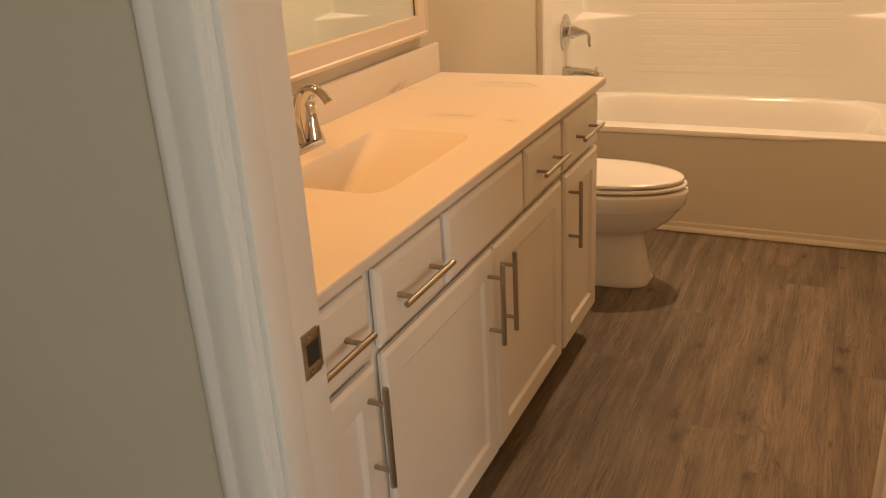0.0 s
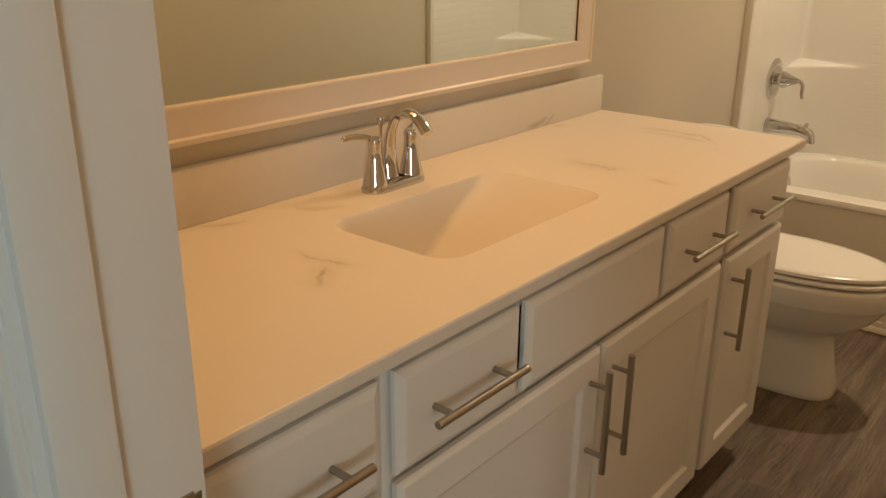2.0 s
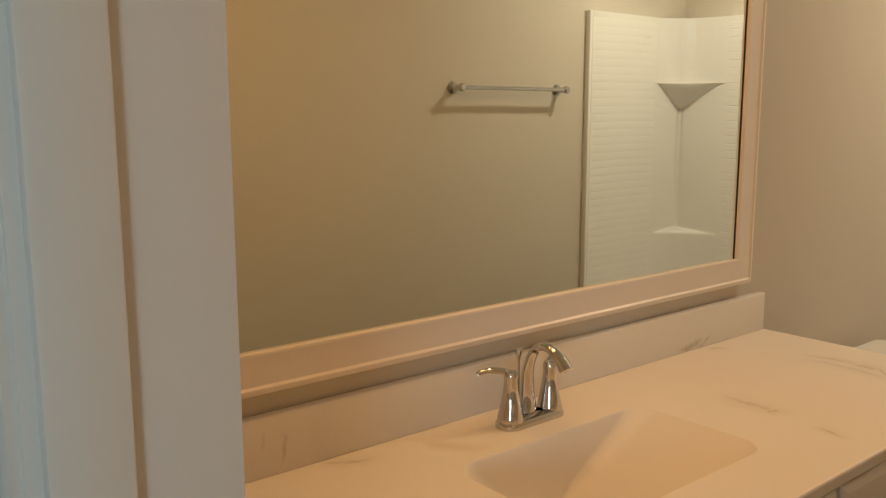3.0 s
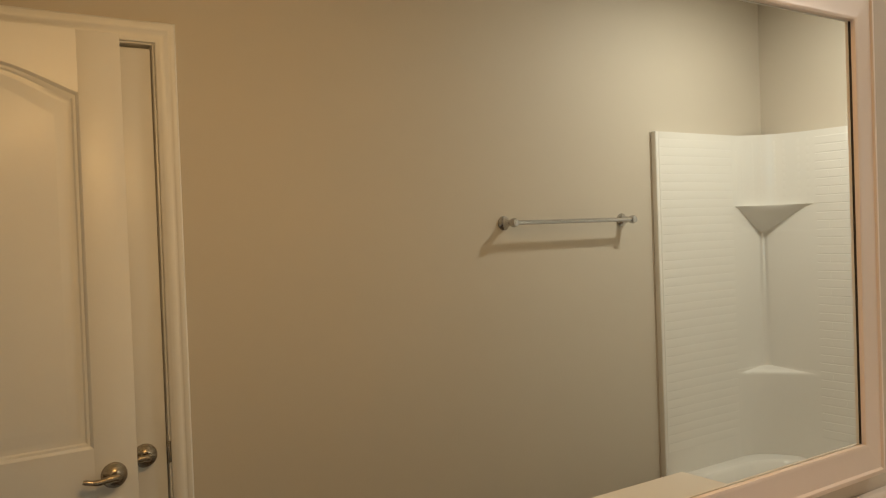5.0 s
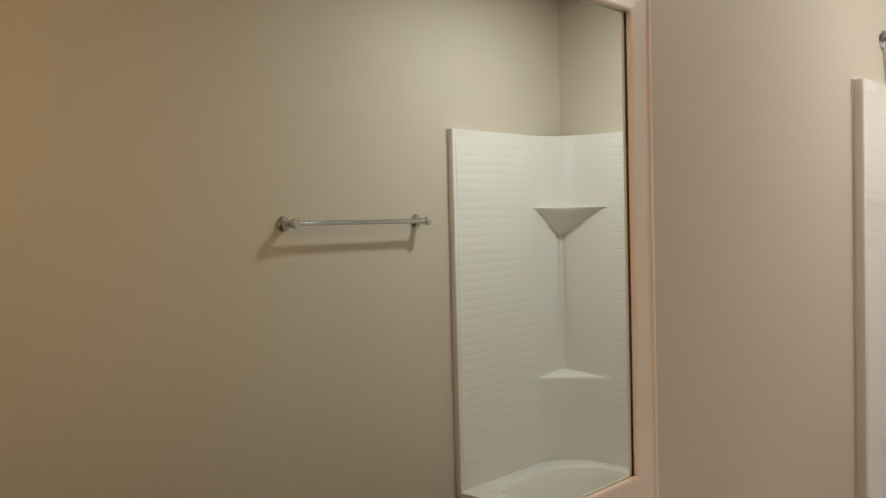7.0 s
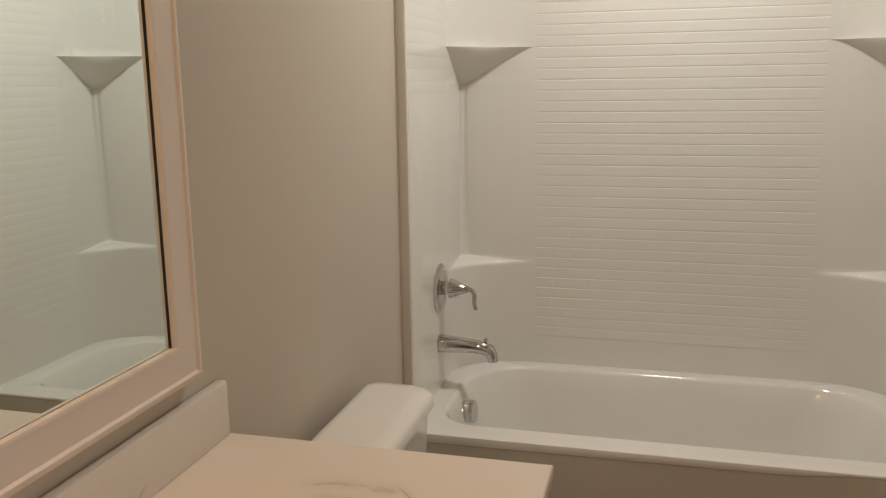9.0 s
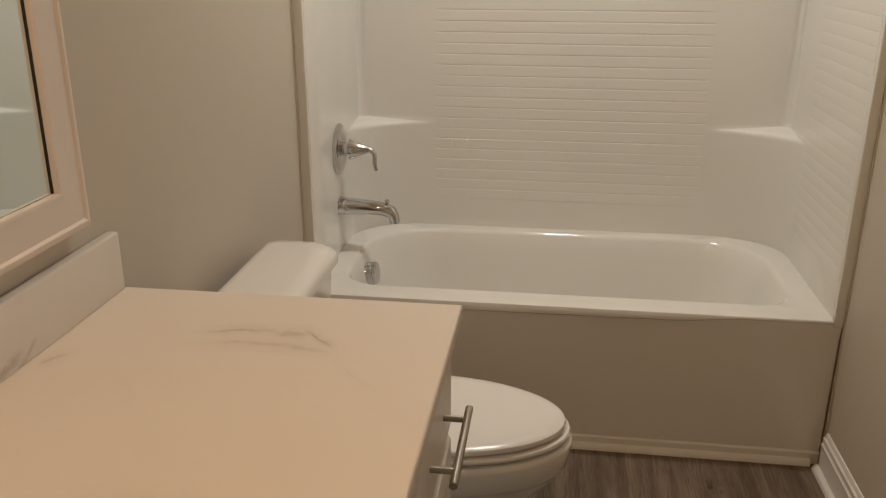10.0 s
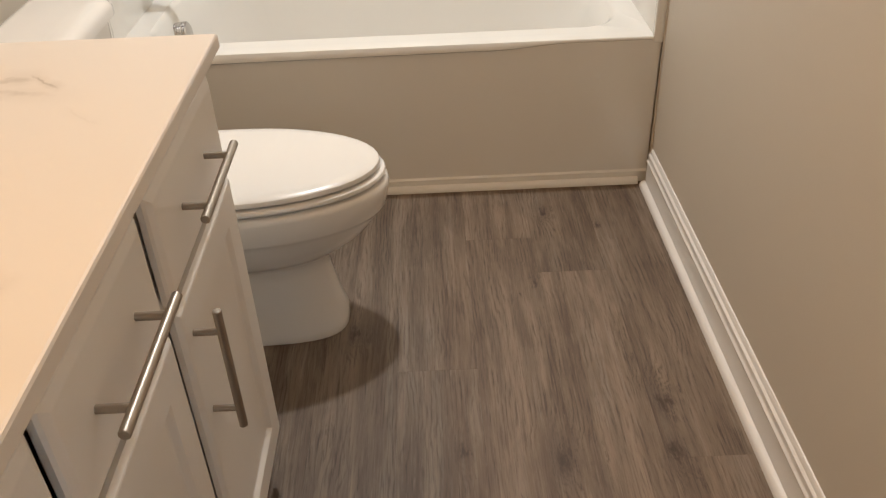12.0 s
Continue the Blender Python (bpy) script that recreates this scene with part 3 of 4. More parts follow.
drawer(_u, "drawer", 1.346, 1.612, ZR0, ZR1)
drawer(_u, "false_front", 1.630, 2.082, ZR0, ZR1, False)
drawer(_u, "drawer", 2.100, 2.388, ZR0, ZR1)
cabinet_door(_u, 1.346, 1.866, ZD0, ZD1, 1)
cabinet_door(_u, 1.875, 2.388, ZD0, ZD1, -1)
part("centre_stile", box(FX - 0.018, FX, 1.855, 1.886, 0.136, 0.654, 0.001), CABINET, _u)
_u = cabinet_unit("vanity_cabinet", 2.404, 2.780, "white painted vanity cabinet, drawer over door, beside the toilet")
drawer(_u, "drawer", 2.420, 2.764, ZR0, ZR1)
cabinet_door(_u, 2.420, 2.764, ZD0, ZD1, -1)

part("bumper", box(FX + 0.0005, FX + 0.009, 2.398, 2.404, 0.806, 0.822, 0.001), DARK, _u, "small dark bumper")

# countertop with moulded basin
CT, CY0, CY1, CXF = 0.870, 0.983, 2.812, 0.586
_c = thing("vanity_countertop", 0.29, 1.9, 0.847, "cream cultured marble countertop with moulded sink on white cabinets", "countertop")
SINK = (0.180, 0.455, 1.590, 2.070)


def basin_rings():
    x0, x1, y0, y1 = SINK
    spec = [  # inset towards the drain at each depth: back, front, near end, far end
        (0.0, 0, 0, 0, 0, 0.050), (-0.0015, 0.001, 0.001, 0.001, 0.002, 0.050), (-0.005, 0.002, 0.003, 0.004, 0.008, 0.049),
        (-0.03, 0.006, 0.010, 0.022, 0.055, 0.044), (-0.06, 0.010, 0.018, 0.055, 0.115, 0.040), (-0.095, 0.016, 0.028, 0.10, 0.185, 0.034),
        (-0.122, 0.026, 0.042, 0.14, 0.235, 0.028), (-0.132, 0.050, 0.070, 0.17, 0.260, 0.018), (-0.134, 0.085, 0.100, 0.20, 0.275, 0.010)]
    return [round_rect(x0 + a, x1 - b_, y0 + c, y1 - d, (r,) * 4, CT + z, 8) for z, a, b_, c, d, r in spec]


def counter_mesh():
    rings = basin_rings()
    bm = loft(rings, cap0=False, cap1=True)
    bm.verts.ensure_lookup_table()
    count = len(rings[0])
    inner = [bm.verts.new(p) for p in rings[0]]
    # flat deck: fan each rim point out to the counter's edge
    outer, x0, x1, y0, y1 = [], 0.002, CXF - 0.004, CY0, CY1 - 0.004
    cx, cy = (SINK[0] + SINK[1]) / 2, (SINK[2] + SINK[3]) / 2
    per = (count // 4)
    corners = [(x0, y0), (x1, y0), (x1, y1), (x0, y1)]
    for k in range(count):
        side, j = divmod(k, per)
        outer.append(bm.verts.new((*corners[side], CT)) if j == per // 2 else None)
    idx = [k for k in range(count) if outer[k]]
    for a, k in enumerate(idx):
        nxt = idx[(a + 1) % 4]
        run = [inner[(k + j) % count] for j in range(((nxt - k) % count) + 1)]
        for j in range(len(run) - 1):
            bm.faces.new((outer[k] if j < len(run) // 2 else outer[nxt], run[j], run[j + 1]))
        bm.faces.new((outer[k], run[len(run) // 2], outer[nxt]))
    deck = [outer[k] for k in idx]
    # rolled front and end edges
    last = [bm.verts.new(v.co) for v in deck]
    for off, z in ((0.0025, CT - 0.001), (0.004, CT - 0.004), (0.004, CT - 0.021), (0.002, CT - 0.0235), (-0.03, CT - 0.0235)):
        ring = []
        for v in deck:
            ring.append(bm.verts.new((v.co.x + (off if v.co.x > 0.3 else 0), v.co.y + (off if v.co.y > 1.5 else 0), z)))
        for k in range(4):
            bm.faces.new((last[k], last[(k + 1) % 4], ring[(k + 1) % 4], ring[k]))
        last = ring
    return bm


part("deck", counter_mesh(), MARBLE, _c, smooth=25)
part("backsplash", box(0.001, 0.021, CY0, CY1 - 0.008, CT - 0.001, CT + 0.100, 0.004, 3), MARBLE, _c)
part("drain", turned([(0, 0.002), (0.022, 0.002), (0.022, 0.004), (0.016, 0.005), (0.012, 0.002), (0.001, 0.003)], pose(0.31, 1.79, CT - 0.136), 20), CHROME, _c, "chrome sink drain")

# faucet
FY = 1.846
_f = thing("faucet", 0.105, FY, CT, "polished chrome two-handle centerset bathroom faucet on the countertop", "faucet")
part("base_plate", loft([round_rect(0.078 + k, 0.130 - k, FY - 0.078 + k, FY + 0.078 - k, (0.024,) * 4, CT + z, 6) for z, k in ((0, 0), (0.008, 0.0), (0.014, 0.003), (0.017, 0.009))]), CHROME, _f)
for s in (-1, 1):
    hy = FY + s * 0.051
    post = part("handle_post", turned([(0, 0.012), (0.025, 0.012), (0.024, 0.020), (0.019, 0.040), (0.0145, 0.065), (0.0125, 0.085), (0.0135, 0.092), (0.014, 0.098), (0.011, 0.104), (0.001, 0.107)], pose(0.104, hy, CT), 24), CHROME, _f)
    part("lever", tube(smooth_path([(0.100, hy, CT + 0.099), (0.093, hy + s * 0.018, CT + 0.106), (0.084, hy + s * 0.042, CT + 0.108), (0.078, hy + s * 0.060, CT + 0.104)], 4), [0.0075] * 4 + [0.0065] * 4 + [0.0055] * 4 + [0.003], 12, 0.7), CHROME, post)
_sp = smooth_path([(0.100, FY, CT + 0.012), (0.095, FY, CT + 0.055), (0.098, FY, CT + 0.100), (0.116, FY, CT + 0.138), (0.146, FY, CT + 0.149), (0.174, FY, CT + 0.136), (0.192, FY, CT + 0.116)], 6)
part("spout", tube(_sp, [0.0195 - 0.0075 * min(1, k / 14) + (0.0035 * max(0, (k - 20) / 16)) for k in range(len(_sp))], 18, 0.62), CHROME, _f)
part("lift_rod", turned([(0.0, 0.01), (0.0028, 0.01), (0.0028, 0.108), (0.004, 0.112), (0.0085, 0.128), (0.0075, 0.131), (0.001, 0.132)], pose(0.072, FY, CT), 14), CHROME, _f, "chrome lift rod")

# ---- mirror ----
MY0, MY1, MZ0, MZ1, MFW = 1.075, 2.722, 1.008, 1.957, 0.067
_m = thing("framed_mirror", 0.01, 1.9, MZ0, "large wall mirror in a wide pale painted frame above the vanity", "mirror")
part("glass", box(0.008, 0.014, MY0 + 0.05, MY1 - 0.05, MZ0 + 0.05, MZ1 - 0.05), MIRROR, _m)
part("backing", box(0.001, 0.0078, MY0 + 0.02, MY1 - 0.02, MZ0 + 0.02, MZ1 - 0.02), DARK, _m, "dark mirror backing")
_prof = [(0.002, 0.0), (0.024, 0.0), (0.027, 0.004), (0.0275, 0.010), (0.024, 0.014), (0.024, 0.054), (0.0255, 0.060), (0.0235, 0.066), (0.0155, MFW), (0.0145, MFW - 0.003), (0.002, MFW - 0.004)]
_cor = [(MY0, MZ0), (MY1, MZ0), (MY1, MZ1), (MY0, MZ1)]
_in = [(1, 1), (-1, 1), (-1, -1), (1, -1)]
for k, nm in enumerate(("bottom_rail", "side_rail", "top_rail", "side_rail")):
    rings = []
    for j in (k, (k + 1) % 4):
        (cy, cz), (iy, iz) = _cor[j], _in[j]
        rings.append([(x, cy + iy * q, cz + iz * q) for x, q in _prof])
    part(nm, loft(rings), FRAME, _m)
# thin dark strips painted in as the shadow line between glass and frame
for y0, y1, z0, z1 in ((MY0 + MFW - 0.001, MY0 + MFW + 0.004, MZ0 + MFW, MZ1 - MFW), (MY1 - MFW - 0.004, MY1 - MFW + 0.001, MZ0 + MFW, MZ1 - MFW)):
    part("edge_strip", box(0.0142, 0.0152, y0, y1, z0, z1), DARK, _m, "dark strip painted as the shadow line beside the mirror glass")

# ---- toilet ----
TY = 3.235
_t = thing("toilet", 0.38, TY, 0, "white porcelain two-piece toilet with closed lid between vanity and tub", "toilet")


def oval(cx, a_front, a_back, half, z, n=44, power=2.0, front=2.0):
    """A closed outline, longer to the front (+x) than to the back."""
    out = []
    for k in range(n):
        t = 2 * math.pi * k / n
        c, s = math.cos(t), math.sin(t)
        a = a_front if c > 0 else a_back
        p = front if c > 0 else power
        rx = math.copysign(abs(c) ** (2 / p), c) * a
        ry = math.copysign(abs(s) ** (2 / p), s) * half
        out.append(Vector((cx + rx, TY + ry, z)))
    return out


bowl = [(0.0, 0.40, 0.266, 0.24, 0.106, 3.4), (0.006, 0.40, 0.269, 0.24, 0.108, 3.4), (0.020, 0.40, 0.266, 0.238, 0.105, 3.3), (0.06, 0.40, 0.256, 0.232, 0.099, 3.0), (0.12, 0.40, 0.244, 0.226, 0.094, 2.8), (0.165, 0.40, 0.237, 0.224, 0.092, 2.6),
        (0.195, 0.405, 0.236, 0.23, 0.096, 2.4), (0.208, 0.412, 0.240, 0.245, 0.105, 2.2), (0.222, 0.43, 0.248, 0.27, 0.120, 2.1), (0.240, 0.44, 0.264, 0.285, 0.137, 2.0), (0.262, 0.45, 0.281, 0.30, 0.150, 2.0), (0.286, 0.45, 0.300, 0.303, 0.161, 2.0), (0.306, 0.45, 0.315, 0.306, 0.169, 2.0),
        (0.316, 0.45, 0.322, 0.307, 0.173, 2.0), (0.320, 0.45, 0.327, 0.308, 0.176, 2.0), (0.325, 0.45, 0.330, 0.309, 0.178, 2.0), (0.350, 0.45, 0.336, 0.31, 0.181, 2.0), (0.374, 0.45, 0.340, 0.32, 0.183, 2.0), (0.383, 0.45, 0.337, 0.32, 0.181, 2.0), (0.387, 0.45, 0.330, 0.32, 0.175, 2.0), (0.387, 0.45, 0.28, 0.31, 0.14, 2.0)]
part("bowl", loft([oval(cx, f, b_, h, z, power=3.2, front=p) for z, cx, f, b_, h, p in bowl]), PORCELAIN, _t, smooth=60)
part("seat", loft([oval(0.45, 0.334 + k, 0.199 + k, 0.1775 + k, z, power=3.0) for z, k in ((0.3872, -0.030), (0.3935, -0.028), (0.3943, -0.006), (0.3965, -0.001), (0.401, 0.0), (0.4055, -0.002), (0.4075, -0.007), (0.408, -0.03))]), SEAT, _t, "white plastic toilet seat")
part("lid", loft([oval(0.45, 0.323 + k, 0.195 + k, 0.172 + k, z, power=3.0) for z, k in ((0.4082, -0.032), (0.4122, -0.030), (0.4128, -0.006), (0.4148, -0.001), (0.419, 0.0), (0.425, -0.002), (0.4285, -0.008), (0.4305, -0.03), (0.4312, -0.08))]), SEAT, _t, "white plastic closed lid")
for s in (-1, 1):
    part("lid_hinge", turned([(0, 0), (0.014, 0.001), (0.014, 0.026), (0.010, 0.030), (0.001, 0.031)], pose(0.262, TY + s * 0.07, 0.389), 16), SEAT, _t)
part("tank", loft([round_rect(0.048 + a, 0.208 - b_, TY - 0.205 + c, TY + 0.205 - c, (0.02, 0.045, 0.045, 0.02), z, 6) for z, a, b_, c in ((0.385, 0.03, 0.035, 0.05), (0.40, 0.012, 0.02, 0.03), (0.55, 0.0, 0.004, 0.008), (0.705, 0.0, 0.0, 0.0))]), PORCELAIN, _t)
part("tank_lid", loft([round_rect(0.040 + k * 0.5, 0.226 - k, TY - 0.220 + k, TY + 0.220 - k, (0.030, 0.065, 0.065, 0.030), z, 8) for z, k in ((0.7055, 0.006), (0.709, 0.0), (0.724, 0.0), (0.732, 0.003), (0.739, 0.010), (0.744, 0.022), (0.746, 0.045))]), PORCELAIN, _t)
part("flush_lever", tube([(0.205, TY - 0.15, 0.655), (0.222, TY - 0.15, 0.655), (0.224, TY - 0.145, 0.655), (0.224, TY - 0.08, 0.650)], [0.009, 0.008, 0.006, 0.005], 12), CHROME, _t, "chrome flush lever")
for s in (-1, 1):
    part("bolt_cap", turned([(0, 0), (0.014, 0), (0.013, 0.010), (0.008, 0.016), (0.001, 0.018)], pose(0.36, TY + s * 0.118, 0.0), 16), SEAT, _t)

# ---- tub and shower surround ----
_s = thing("tub_shower_unit", W / 2, 4.18, 0, "white acrylic alcove bathtub with moulded tile-pattern shower surround", "bathtub")
VY = 4.185
RIM, X0, X1 = 0.456, 0.004, W - 0.004


def tub_mesh():
    rings = []
    # apron from floor to rim, then deck, then the basin
    def outer(z, k=0.0):
        return round_rect(X0, X1, YA + k, YB - 0.004, (0.004, 0.004, 0.004, 0.004), z, 10)
    rings += [outer(0.0, 0.006), outer(0.035, 0.006), outer(0.040, 0.012), outer(0.410, 0.004), outer(0.432, 0.001), outer(0.447, 0.0), outer(0.453, 0.003), outer(RIM, 0.010), outer(RIM + 0.001, 0.024)]
    def inner(z, k, kx=None):
        kx = k if kx is None else kx
        r = max(0.05, 0.20 - 0.3 * k)
        return round_rect(0.090 + kx, 1.432 - kx * 1.6, YA + 0.078 + k * 0.6, 4.455 - k, (0.13, 0.12, r + 0.015, r + 0.03), z, 10)
    rings += [inner(RIM + 0.002, 0.0), inner(RIM - 0.002, 0.006), inner(RIM - 0.012, 0.012), inner(0.38, 0.026, 0.028), inner(0.25, 0.042, 0.055), inner(0.16, 0.060, 0.085), inner(0.12, 0.090, 0.12), inner(0.105, 0.14, 0.18)]
    return loft(rings, cap0=False)


part("tub", tub_mesh(), ACRYLIC, _s, "glossy white acrylic tub", smooth=30)
# the rolled front lip bows out and hangs lower along the middle of the apron
_rings = []
for k in range(41):
    x = 0.038 + (W - 0.069) * k / 40
    u = min(1.0, max(0.0, (1.27 - x) / 0.20))
    u = u * u * (3 - 2 * u)
    low = 0.4475 - 0.009 * u - 0.009 * u * (1 - x / W)
    o = 0.003 + 0.003 * u
    _rings.append([(x, YA + 0.040, RIM + 0.0016), (x, YA + 0.012, RIM + 0.0014), (x, YA - o * 0.4, RIM - 0.0015), (x, YA - o * 0.85, RIM - (RIM - low) * 0.40), (x, YA - o, low + 0.004), (x, YA - o, low), (x, YA - o + 0.003, low - 0.003), (x, YA + 0.008, low - 0.004), (x, YA + 0.04, low - 0.004)])
part("rim_lip", loft(_rings), ACRYLIC, _s, smooth=40)
SXL, SYF, SYB, STOPZ, SQUASH = 0.030, YA + 0.004, 4.500, 1.903, 0.76


def wall_profile(r, z, chord=0.0):
    """Surround outline at one height: left panel, rounded corner, back, corner, right panel."""
    pts = [(SXL - 0.026, SYF), (SXL - 0.004, SYF), (SXL, SYF + 0.006), (SXL, SYF + 0.2), (SXL, SYB - 0.285)]
    for k in range(13):
        a = radians(180 - 90 * k / 12)
        u, q = k / 12, r * SQUASH
        pts.append((SXL + (r + r * math.cos(a)) * (1 - chord) + r * u * chord, SYB + (-q + q * math.sin(a)) * (1 - chord) + q * (u - 1) * chord))
    right = [(W - x, y) for x, y in reversed(pts)]
    left = [(x, y + (0.060 if k < 3 else 0.0)) for k, (x, y) in enumerate(pts)]
    return [(x, y, z) for x, y in left + [(0.32, SYB), (W - 0.32, SYB)] + right]


R, RS = 0.272, 0.035
_rows = [(RIM - 0.02, 0.24), (0.50, R), (0.818, R), (0.823, R), (0.828, R - 0.002), (0.832, R - 0.008), (0.8345, R - 0.016), (0.837, R - 0.03), (0.843, 0.15), (0.849, 0.06), (0.851, RS + 0.006), (0.855, RS + 0.001), (0.866, RS), (1.462, RS), (1.468, 0.03, 1), (1.50, 0.086, 1), (1.537, 0.152, 0.9), (1.572, 0.222, 0.75), (1.5845, 0.258, 0.5), (1.585, R), (1.60, R), (STOPZ - 0.006, R), (STOPZ - 0.001, R + 0.002)]
bm = loft([wall_profile(row[1], row[0], *row[2:]) for row in _rows], cap0=False, cap1=False, closed=False)
part("surround", bm, ACRYLIC, _s, "glossy white moulded shower surround", smooth=40)
# top ledge back to the wall
bm = bmesh.new()
_top = wall_profile(R + 0.002, STOPZ - 0.001)
_va = [bm.verts.new(p) for p in _top]
_vb = [bm.verts.new((min(max(x, 0.001), W - 0.001) if SXL < x < W - SXL and y > SYB - 0.001 else (0.002 if x < W / 2 else W - 0.002) if y < SYB - 0.12 else x, YB - 0.002 if y > SYB - 0.12 else y, STOPZ + 0.001)) for x, y, z in _top]
for k in range(len(_va) - 1):
    bm.faces.new((_va[k], _va[k + 1], _vb[k + 1], _vb[k]))
part("top_ledge", bm, ACRYLIC, _s)
for x0, x1, y in ((0.002, 0.032, YA + 0.056), (W - 0.030, W - 0.002, YA - 0.004)):
    part("front_flange", box(x0, x1, y, y + 0.018, RIM - 0.02, STOPZ, 0.005, 3), ACRYLIC, _s)
part("apron_trim", loft([[(x, YA + 0.006 - a, c) for a, c in ((0, 0), (0.016, 0), (0.0155, 0.006), (0.012, 0.013), (0.006, 0.017), (0, 0.018))] for x in (0.03, W - 0.031)]), TRIM, _s, "white quarter-round strip at the floor")
for x, y in ((W - 0.0015, YA - 0.005), (0.0015, YA + 0.055)):
    _bead = [(x, y + 0.0012 * math.sin(k * 1.7) + 0.0008 * math.sin(k * 0.6), 0.12 + (STOPZ - 0.12) * k / 40) for k in range(41)]
    part("caulk_bead", tube(_bead, [0.0032 + 0.0006 * math.sin(k * 2.3) for k in range(41)], 8), CAULK, _s, "almond caulk bead")
part("overflow_plate", turned([(0, -0.02), (0.036, -0.02), (0.038, 0.004), (0.037, 0.006), (0.039, 0.008), (0.039, 0.020), (0.0375, 0.022), (0.039, 0.024), (0.0385, 0.032), (0.034, 0.036), (0.001, 0.037)], pose(0.116, 4.17, 0.380, 0, 84, 0), 28), CHROME, _s, "chrome overflow cover")

# shower fittings
_v = thing("shower_valve", SXL, VY, 0.80, "polished chrome shower valve with lever on the surround", "shower valve")
part("escutcheon", turned([(0, -0.001), (0.083, -0.001), (0.083, 0.004), (0.076, 0.009), (0.040, 0.013), (0.038, 0.012), (0.001, 0.012)], pose(SXL, VY, 0.80, 0, 90, 0), 36), CHROME, _v)
part("stem", turned([(0, 0.010), (0.023, 0.010), (0.023, 0.034), (0.034, 0.036), (0.032, 0.046), (0.016, 0.082), (0.012, 0.096), (0.001, 0.098)], pose(SXL, VY, 0.80, 0, 90, 0), 24), CHROME, _v)
_lp = smooth_path([(SXL + 0.085, VY, 0.800), (SXL + 0.105, VY, 0.798), (SXL + 0.118, VY, 0.780), (SXL + 0.117, VY, 0.752), (SXL + 0.122, VY, 0.732)], 5)
part("lever", tube(_lp, [0.009 - 0.0025 * k / len(_lp) for k in range(len(_lp))], 14), CHROME, _v)
_v = thing("tub_spout", SXL, VY - 0.01, 0.61, "polished chrome tub spout with diverter knob", "tub spout")
_rings = []
for x, zc, h, w in ((0.0, 0.613, 0.030, 0.031), (0.010, 0.613, 0.029, 0.030), (0.060, 0.612, 0.026, 0.027), (0.110, 0.610, 0.023, 0.025), (0.140, 0.608, 0.0215, 0.024), (0.156, 0.604, 0.0225, 0.023)):
    _rings.append([(SXL + x, VY - 0.012 + w * math.copysign(abs(math.cos(a)) ** 0.8, math.cos(a)), zc + h * math.copysign(abs(math.sin(a)) ** 0.8, math.sin(a))) for a in [2 * math.pi * k / 24 for k in range(24)]])
for x, z, tilt, h, w in ((0.170, 0.597, 35, 0.0225, 0.022), (0.178, 0.585, 65, 0.019, 0.021), (0.181, 0.572, 82, 0.017, 0.020), (0.182, 0.563, 88, 0.017, 0.020)):
    c, q = math.cos(radians(tilt)), math.sin(radians(tilt))
    _rings.append([(SXL + x + q * h * math.sin(a), VY - 0.012 + w * math.cos(a), z + c * h * math.sin(a)) for a in [2 * math.pi * k / 24 for k in range(24)]])
part("spout", loft(_rings), CHROME, _v, smooth=50)
part("diverter", turned([(0, 0), (0.0045, 0), (0.0045, 0.012), (0.0075, 0.016), (0.0075, 0.024), (0.001, 0.027)], pose(SXL + 0.156, VY - 0.012, 0.615, 0, 8, 0), 14), CHROME, _v)
_v = thing("showerhead", 0, 4.13, 2.045, "polished chrome shower head on a bent arm above the surround", "shower head")
part("flange", turned([(0, 0), (0.030, 0), (0.029, 0.006), (0.018, 0.013), (0.010, 0.015), (0.001, 0.015)], pose(0.001, 4.13, 2.048, 0, 90, 0), 24), CHROME, _v)
part("arm", tube(smooth_path([(0.004, 4.13, 2.048), (0.050, 4.13, 2.052), (0.095, 4.13, 2.040), (0.130, 4.13, 2.012)], 5), 0.0105, 14), CHROME, _v)
part("head", turned([(0, -0.004), (0.013, -0.002), (0.014, 0.018), (0.018, 0.030), (0.028, 0.050), (0.036, 0.062), (0.037, 0.070), (0.033, 0.073), (0.001, 0.072)], pose(0.126, 4.13, 2.014, 0, 132, 0), 28), CHROME, _v)
part("badge", box(SXL - 0.001, SXL + 0.0015, 4.228, 4.246, 1.865, 1.892, 0.0005), NICKEL, _s, "small grey maker's tag")

# ---- towel bar ----
BY0, BY1, BZ = 3.000, 3.610, 1.540
_t = thing("towel_bar", W, (BY0 + BY1) / 2, BZ, "polished chrome towel bar on the greige wall", "towel bar")
part("bar", tube([(W - 0.062, BY0 - 0.004, BZ), (W - 0.062, BY0 + 0.0, BZ), (W - 0.062, BY1, BZ), (W - 0.062, BY1 + 0.004, BZ)], 0.0085, 16), CHROME, _t)
for y in (BY0, BY1):
    part("post", turned([(0, 0), (0.026, 0), (0.026, 0.005), (0.020, 0.011), (0.013, 0.024), (0.012, 0.045), (0.016, 0.054), (0.017, 0.066), (0.013, 0.074), (0.001, 0.076)], pose(W - 0.0005, y, BZ, 0, -90, 0), 24), CHROME, _t)

# ---- floor ----
_fl = structure("floor", box(-1.72, 3.72, -2.5, YB + 0.12, -0.12, -0.0045), SUBFLOOR, "grey-brown wood-look vinyl plank floor")
PW, PL = 0.178, 1.22


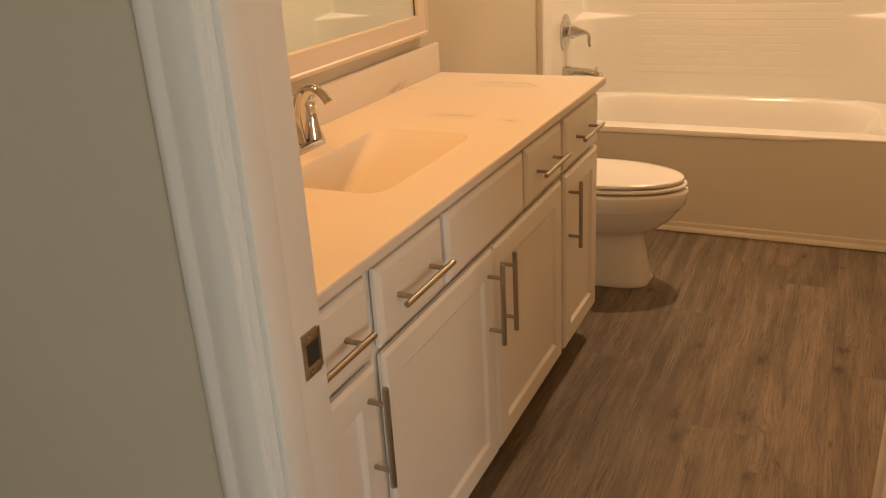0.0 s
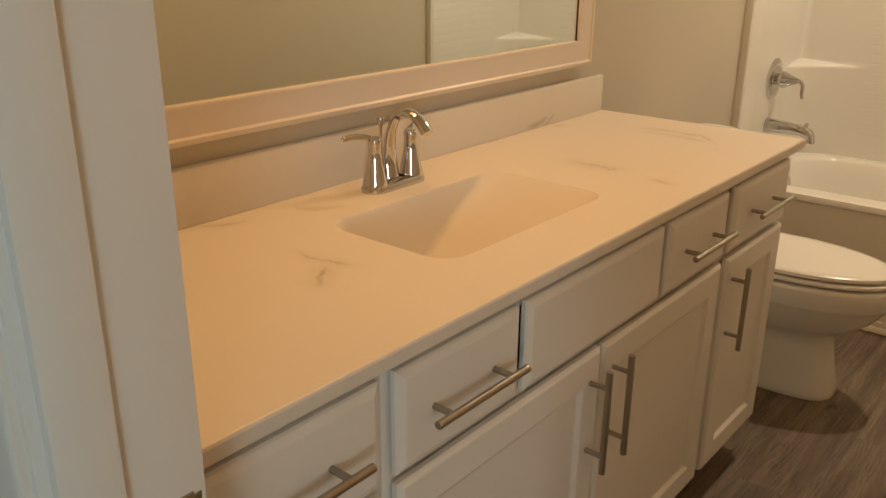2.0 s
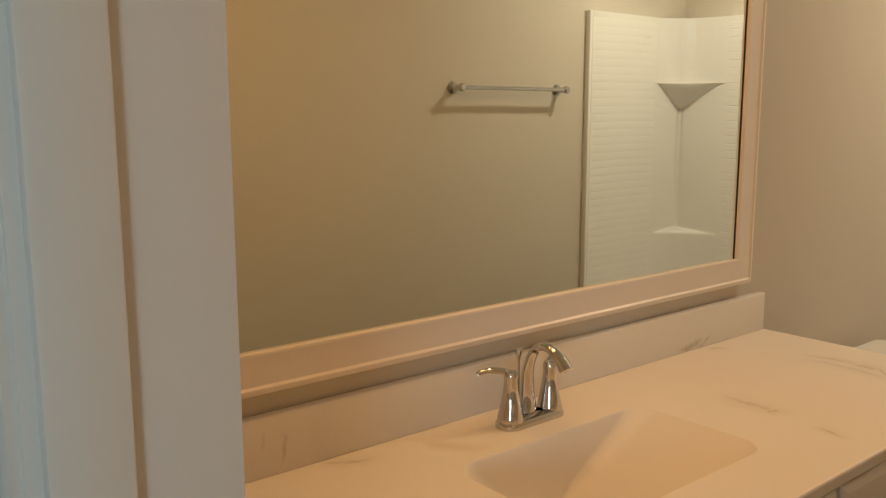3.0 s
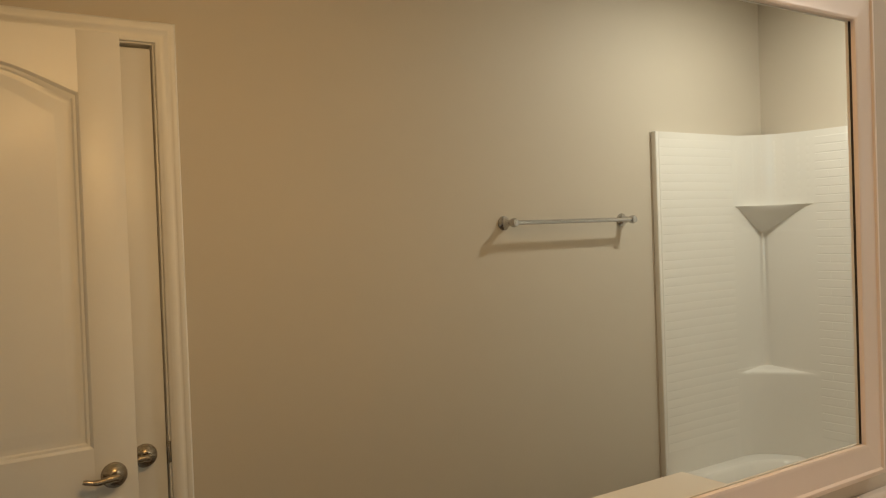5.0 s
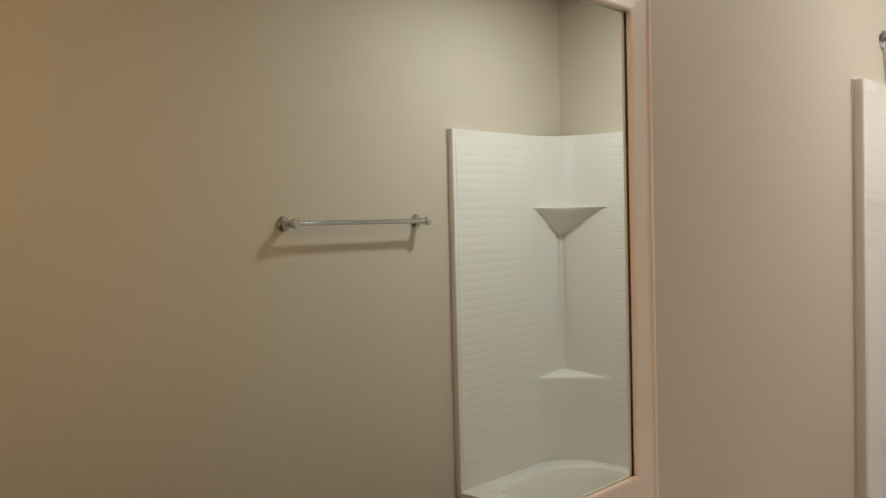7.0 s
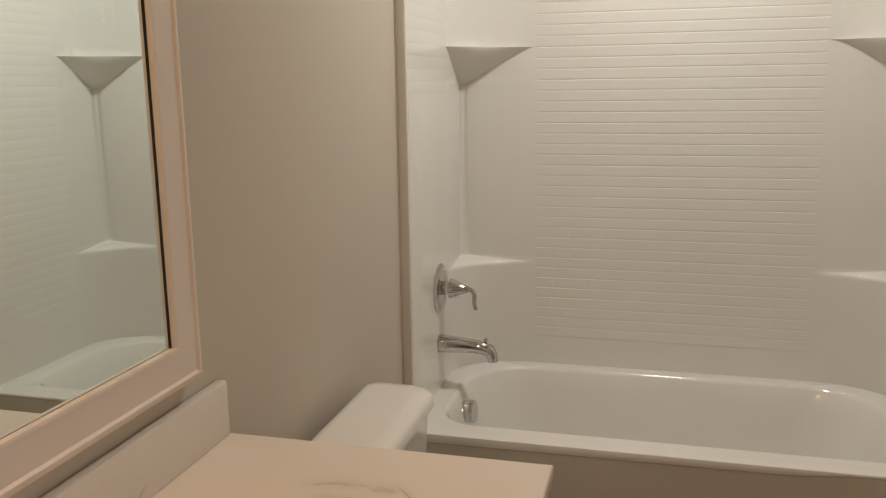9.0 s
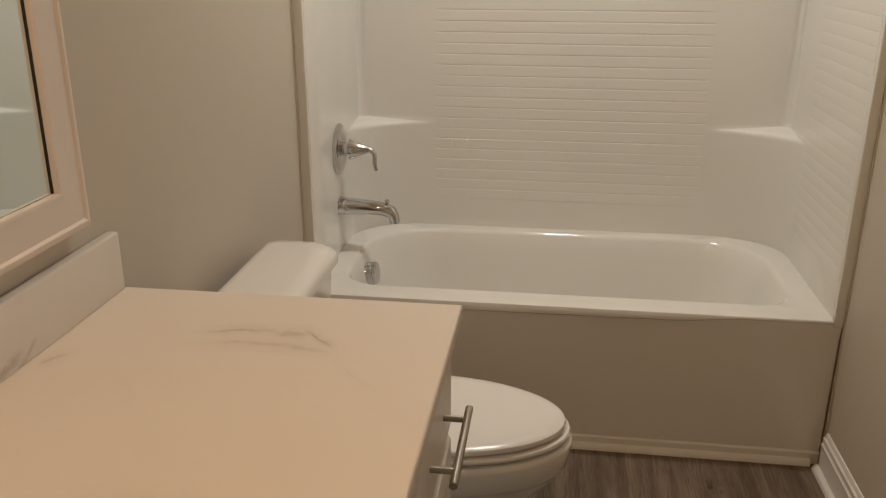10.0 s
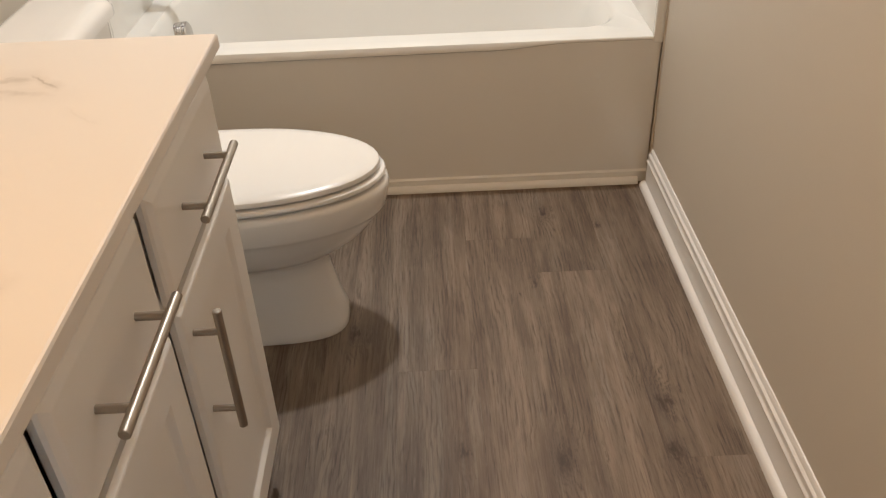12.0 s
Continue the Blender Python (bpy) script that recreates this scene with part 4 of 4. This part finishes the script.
def plank_mesh(w, length):
    me = bpy.data.meshes.new("plank")
    b = 0.0001
    g = 0.00005
    rings = []
    for z, k in ((-0.004, g), (-0.0008, g), (0.0, g + b)):
        rings.append([(-w / 2 + k, -length / 2 + k, z), (w / 2 - k, -length / 2 + k, z), (w / 2 - k, length / 2 - k, z), (-w / 2 + k, length / 2 - k, z)])
    bm = loft(rings, cap0=False)
    bmesh.ops.recalc_face_normals(bm, faces=bm.faces)
    bm.to_mesh(me)
    bm.free()
    me.materials.append(PLANK)
    return me


_pm = {}
_col = 0
_x = 0.788 - 5 * PW
_starts = (0.0, 0.47, 0.83, 0.25, 0.62, 1.02, 0.31, 0.15, 0.74, 0.40)
while _x < W:
    y = 3.37 - 4 * PL + (_starts[_col % 10] - _starts[7]) - PL
    while y < YA + 0.01:
        y0, y1 = max(y, -1.2), min(y + PL, YA + 0.012)
        x0, x1 = max(_x, 0.0), min(_x + PW, W)
        if y1 - y0 > 0.03 and x1 - x0 > 0.01:
            key = (round(x1 - x0, 3), round(y1 - y0, 3))
            if key not in _pm:
                _pm[key] = plank_mesh(*key)
            ob = new("plank", _pm[key])
            ob.parent = _fl
            ob.location = ((x0 + x1) / 2, (y0 + y1) / 2, 0)
        y += PL
    _x += PW
    _col += 1

# ---- moulded tiles of the surround ----
TW, TH, TP = 0.1145, 0.0365, 0.0011


def tile_mesh(w, h):
    """One raised tile in the x-z plane, facing -y."""
    me = bpy.data.meshes.new("tile")
    rings = [[(-w / 2 + e, y, -h / 2 + k), (w / 2 - e, y, -h / 2 + k), (w / 2 - e, y, h / 2 - k), (-w / 2 + e, y, h / 2 - k)] for y, k, e in ((0.001, 0.0006, 0.00004), (-TP * 0.35, 0.0009, 0.00004), (-TP * 0.8, 0.0022, 0.00004), (-TP, 0.0046, 0.00008))]
    bm = loft(rings, cap0=False)
    bmesh.ops.recalc_face_normals(bm, faces=bm.faces)
    bm.to_mesh(me)
    bm.free()
    me.materials.append(ACRYLIC)
    return me


_full, _half = tile_mesh(TW, TH), tile_mesh(TW / 2, TH)
_sur = bpy.data.objects["surround"]
_x0 = W / 2 - 4 * TW
for row in range(36):
    z = 0.560 + TH * row + TH / 2
    cells = [(_x0 + TW * (k + 0.5), _full) for k in range(8)] if row % 2 == 0 else [(_x0 + TW / 4, _half)] + [(_x0 + TW * (k + 1), _full) for k in range(7)] + [(_x0 + 8 * TW - TW / 4, _half)]
    for x, me in cells:
        ob = new("tile", me)
        ob.parent = _sur
        ob.location = (x, SYB, z)

bm = bmesh.new()


def tile_at(bm, centre, along, out, w, h=TH):
    up = Vector((0, 0, 1))
    c, a, o = Vector(centre), Vector(along), Vector(out)
    g = 0.0005
    rings = [[c + a * (sx * w / 2) + up * (sz * (h / 2 - k)) + o * y for sx, sz in ((-1, -1), (1, -1), (1, 1), (-1, 1))] for y, k in ((-0.001, g), (0.0001, g + 0.0002), (0.00025, g + 0.0016), (0.00036, g + 0.0036))]
    loft(rings, cap0=False, bm=bm)


for row in range(36):
    z = 0.560 + TH * row + TH / 2
    for side in (0, 1):
        sx = SXL if side == 0 else W - SXL
        out = (1, 0, 0) if side == 0 else (-1, 0, 0)
        n = 3
        first = SYF + (0.060 if side == 0 else 0.012)
        w = (SYB - R * SQUASH - first) / n
        for k in range(n):
            if side == 0 and z < 1.45:
                continue
            yy = first + w * (k + 0.5)
            tile_at(bm, (sx, yy, z), (0, 1, 0), out, w)
        if z > 1.61:
            m = 4
            for k in range(m):
                for q in (0.25, 0.75):
                    a = radians(180 - 90 * (k + q) / m)
                    ca, sa, ry = math.cos(a), math.sin(a), R * SQUASH
                    px, py = SXL + R + R * ca, SYB - ry + ry * sa
                    tx, ty = R * sa, -ry * ca
                    size = math.hypot(tx, ty)
                    tx, ty = tx / size, ty / size
                    sign = 1 if side == 0 else -1
                    tile_at(bm, (px if side == 0 else W - px, py, z), (sign * tx, ty, 0), (sign * ty, -tx, 0), size * radians(45 / m) + 0.0012)
_t = part("side_tiles", bm, ACRYLIC, _sur, "moulded white tile pattern", 4)
_t["kind"] = "stuff"
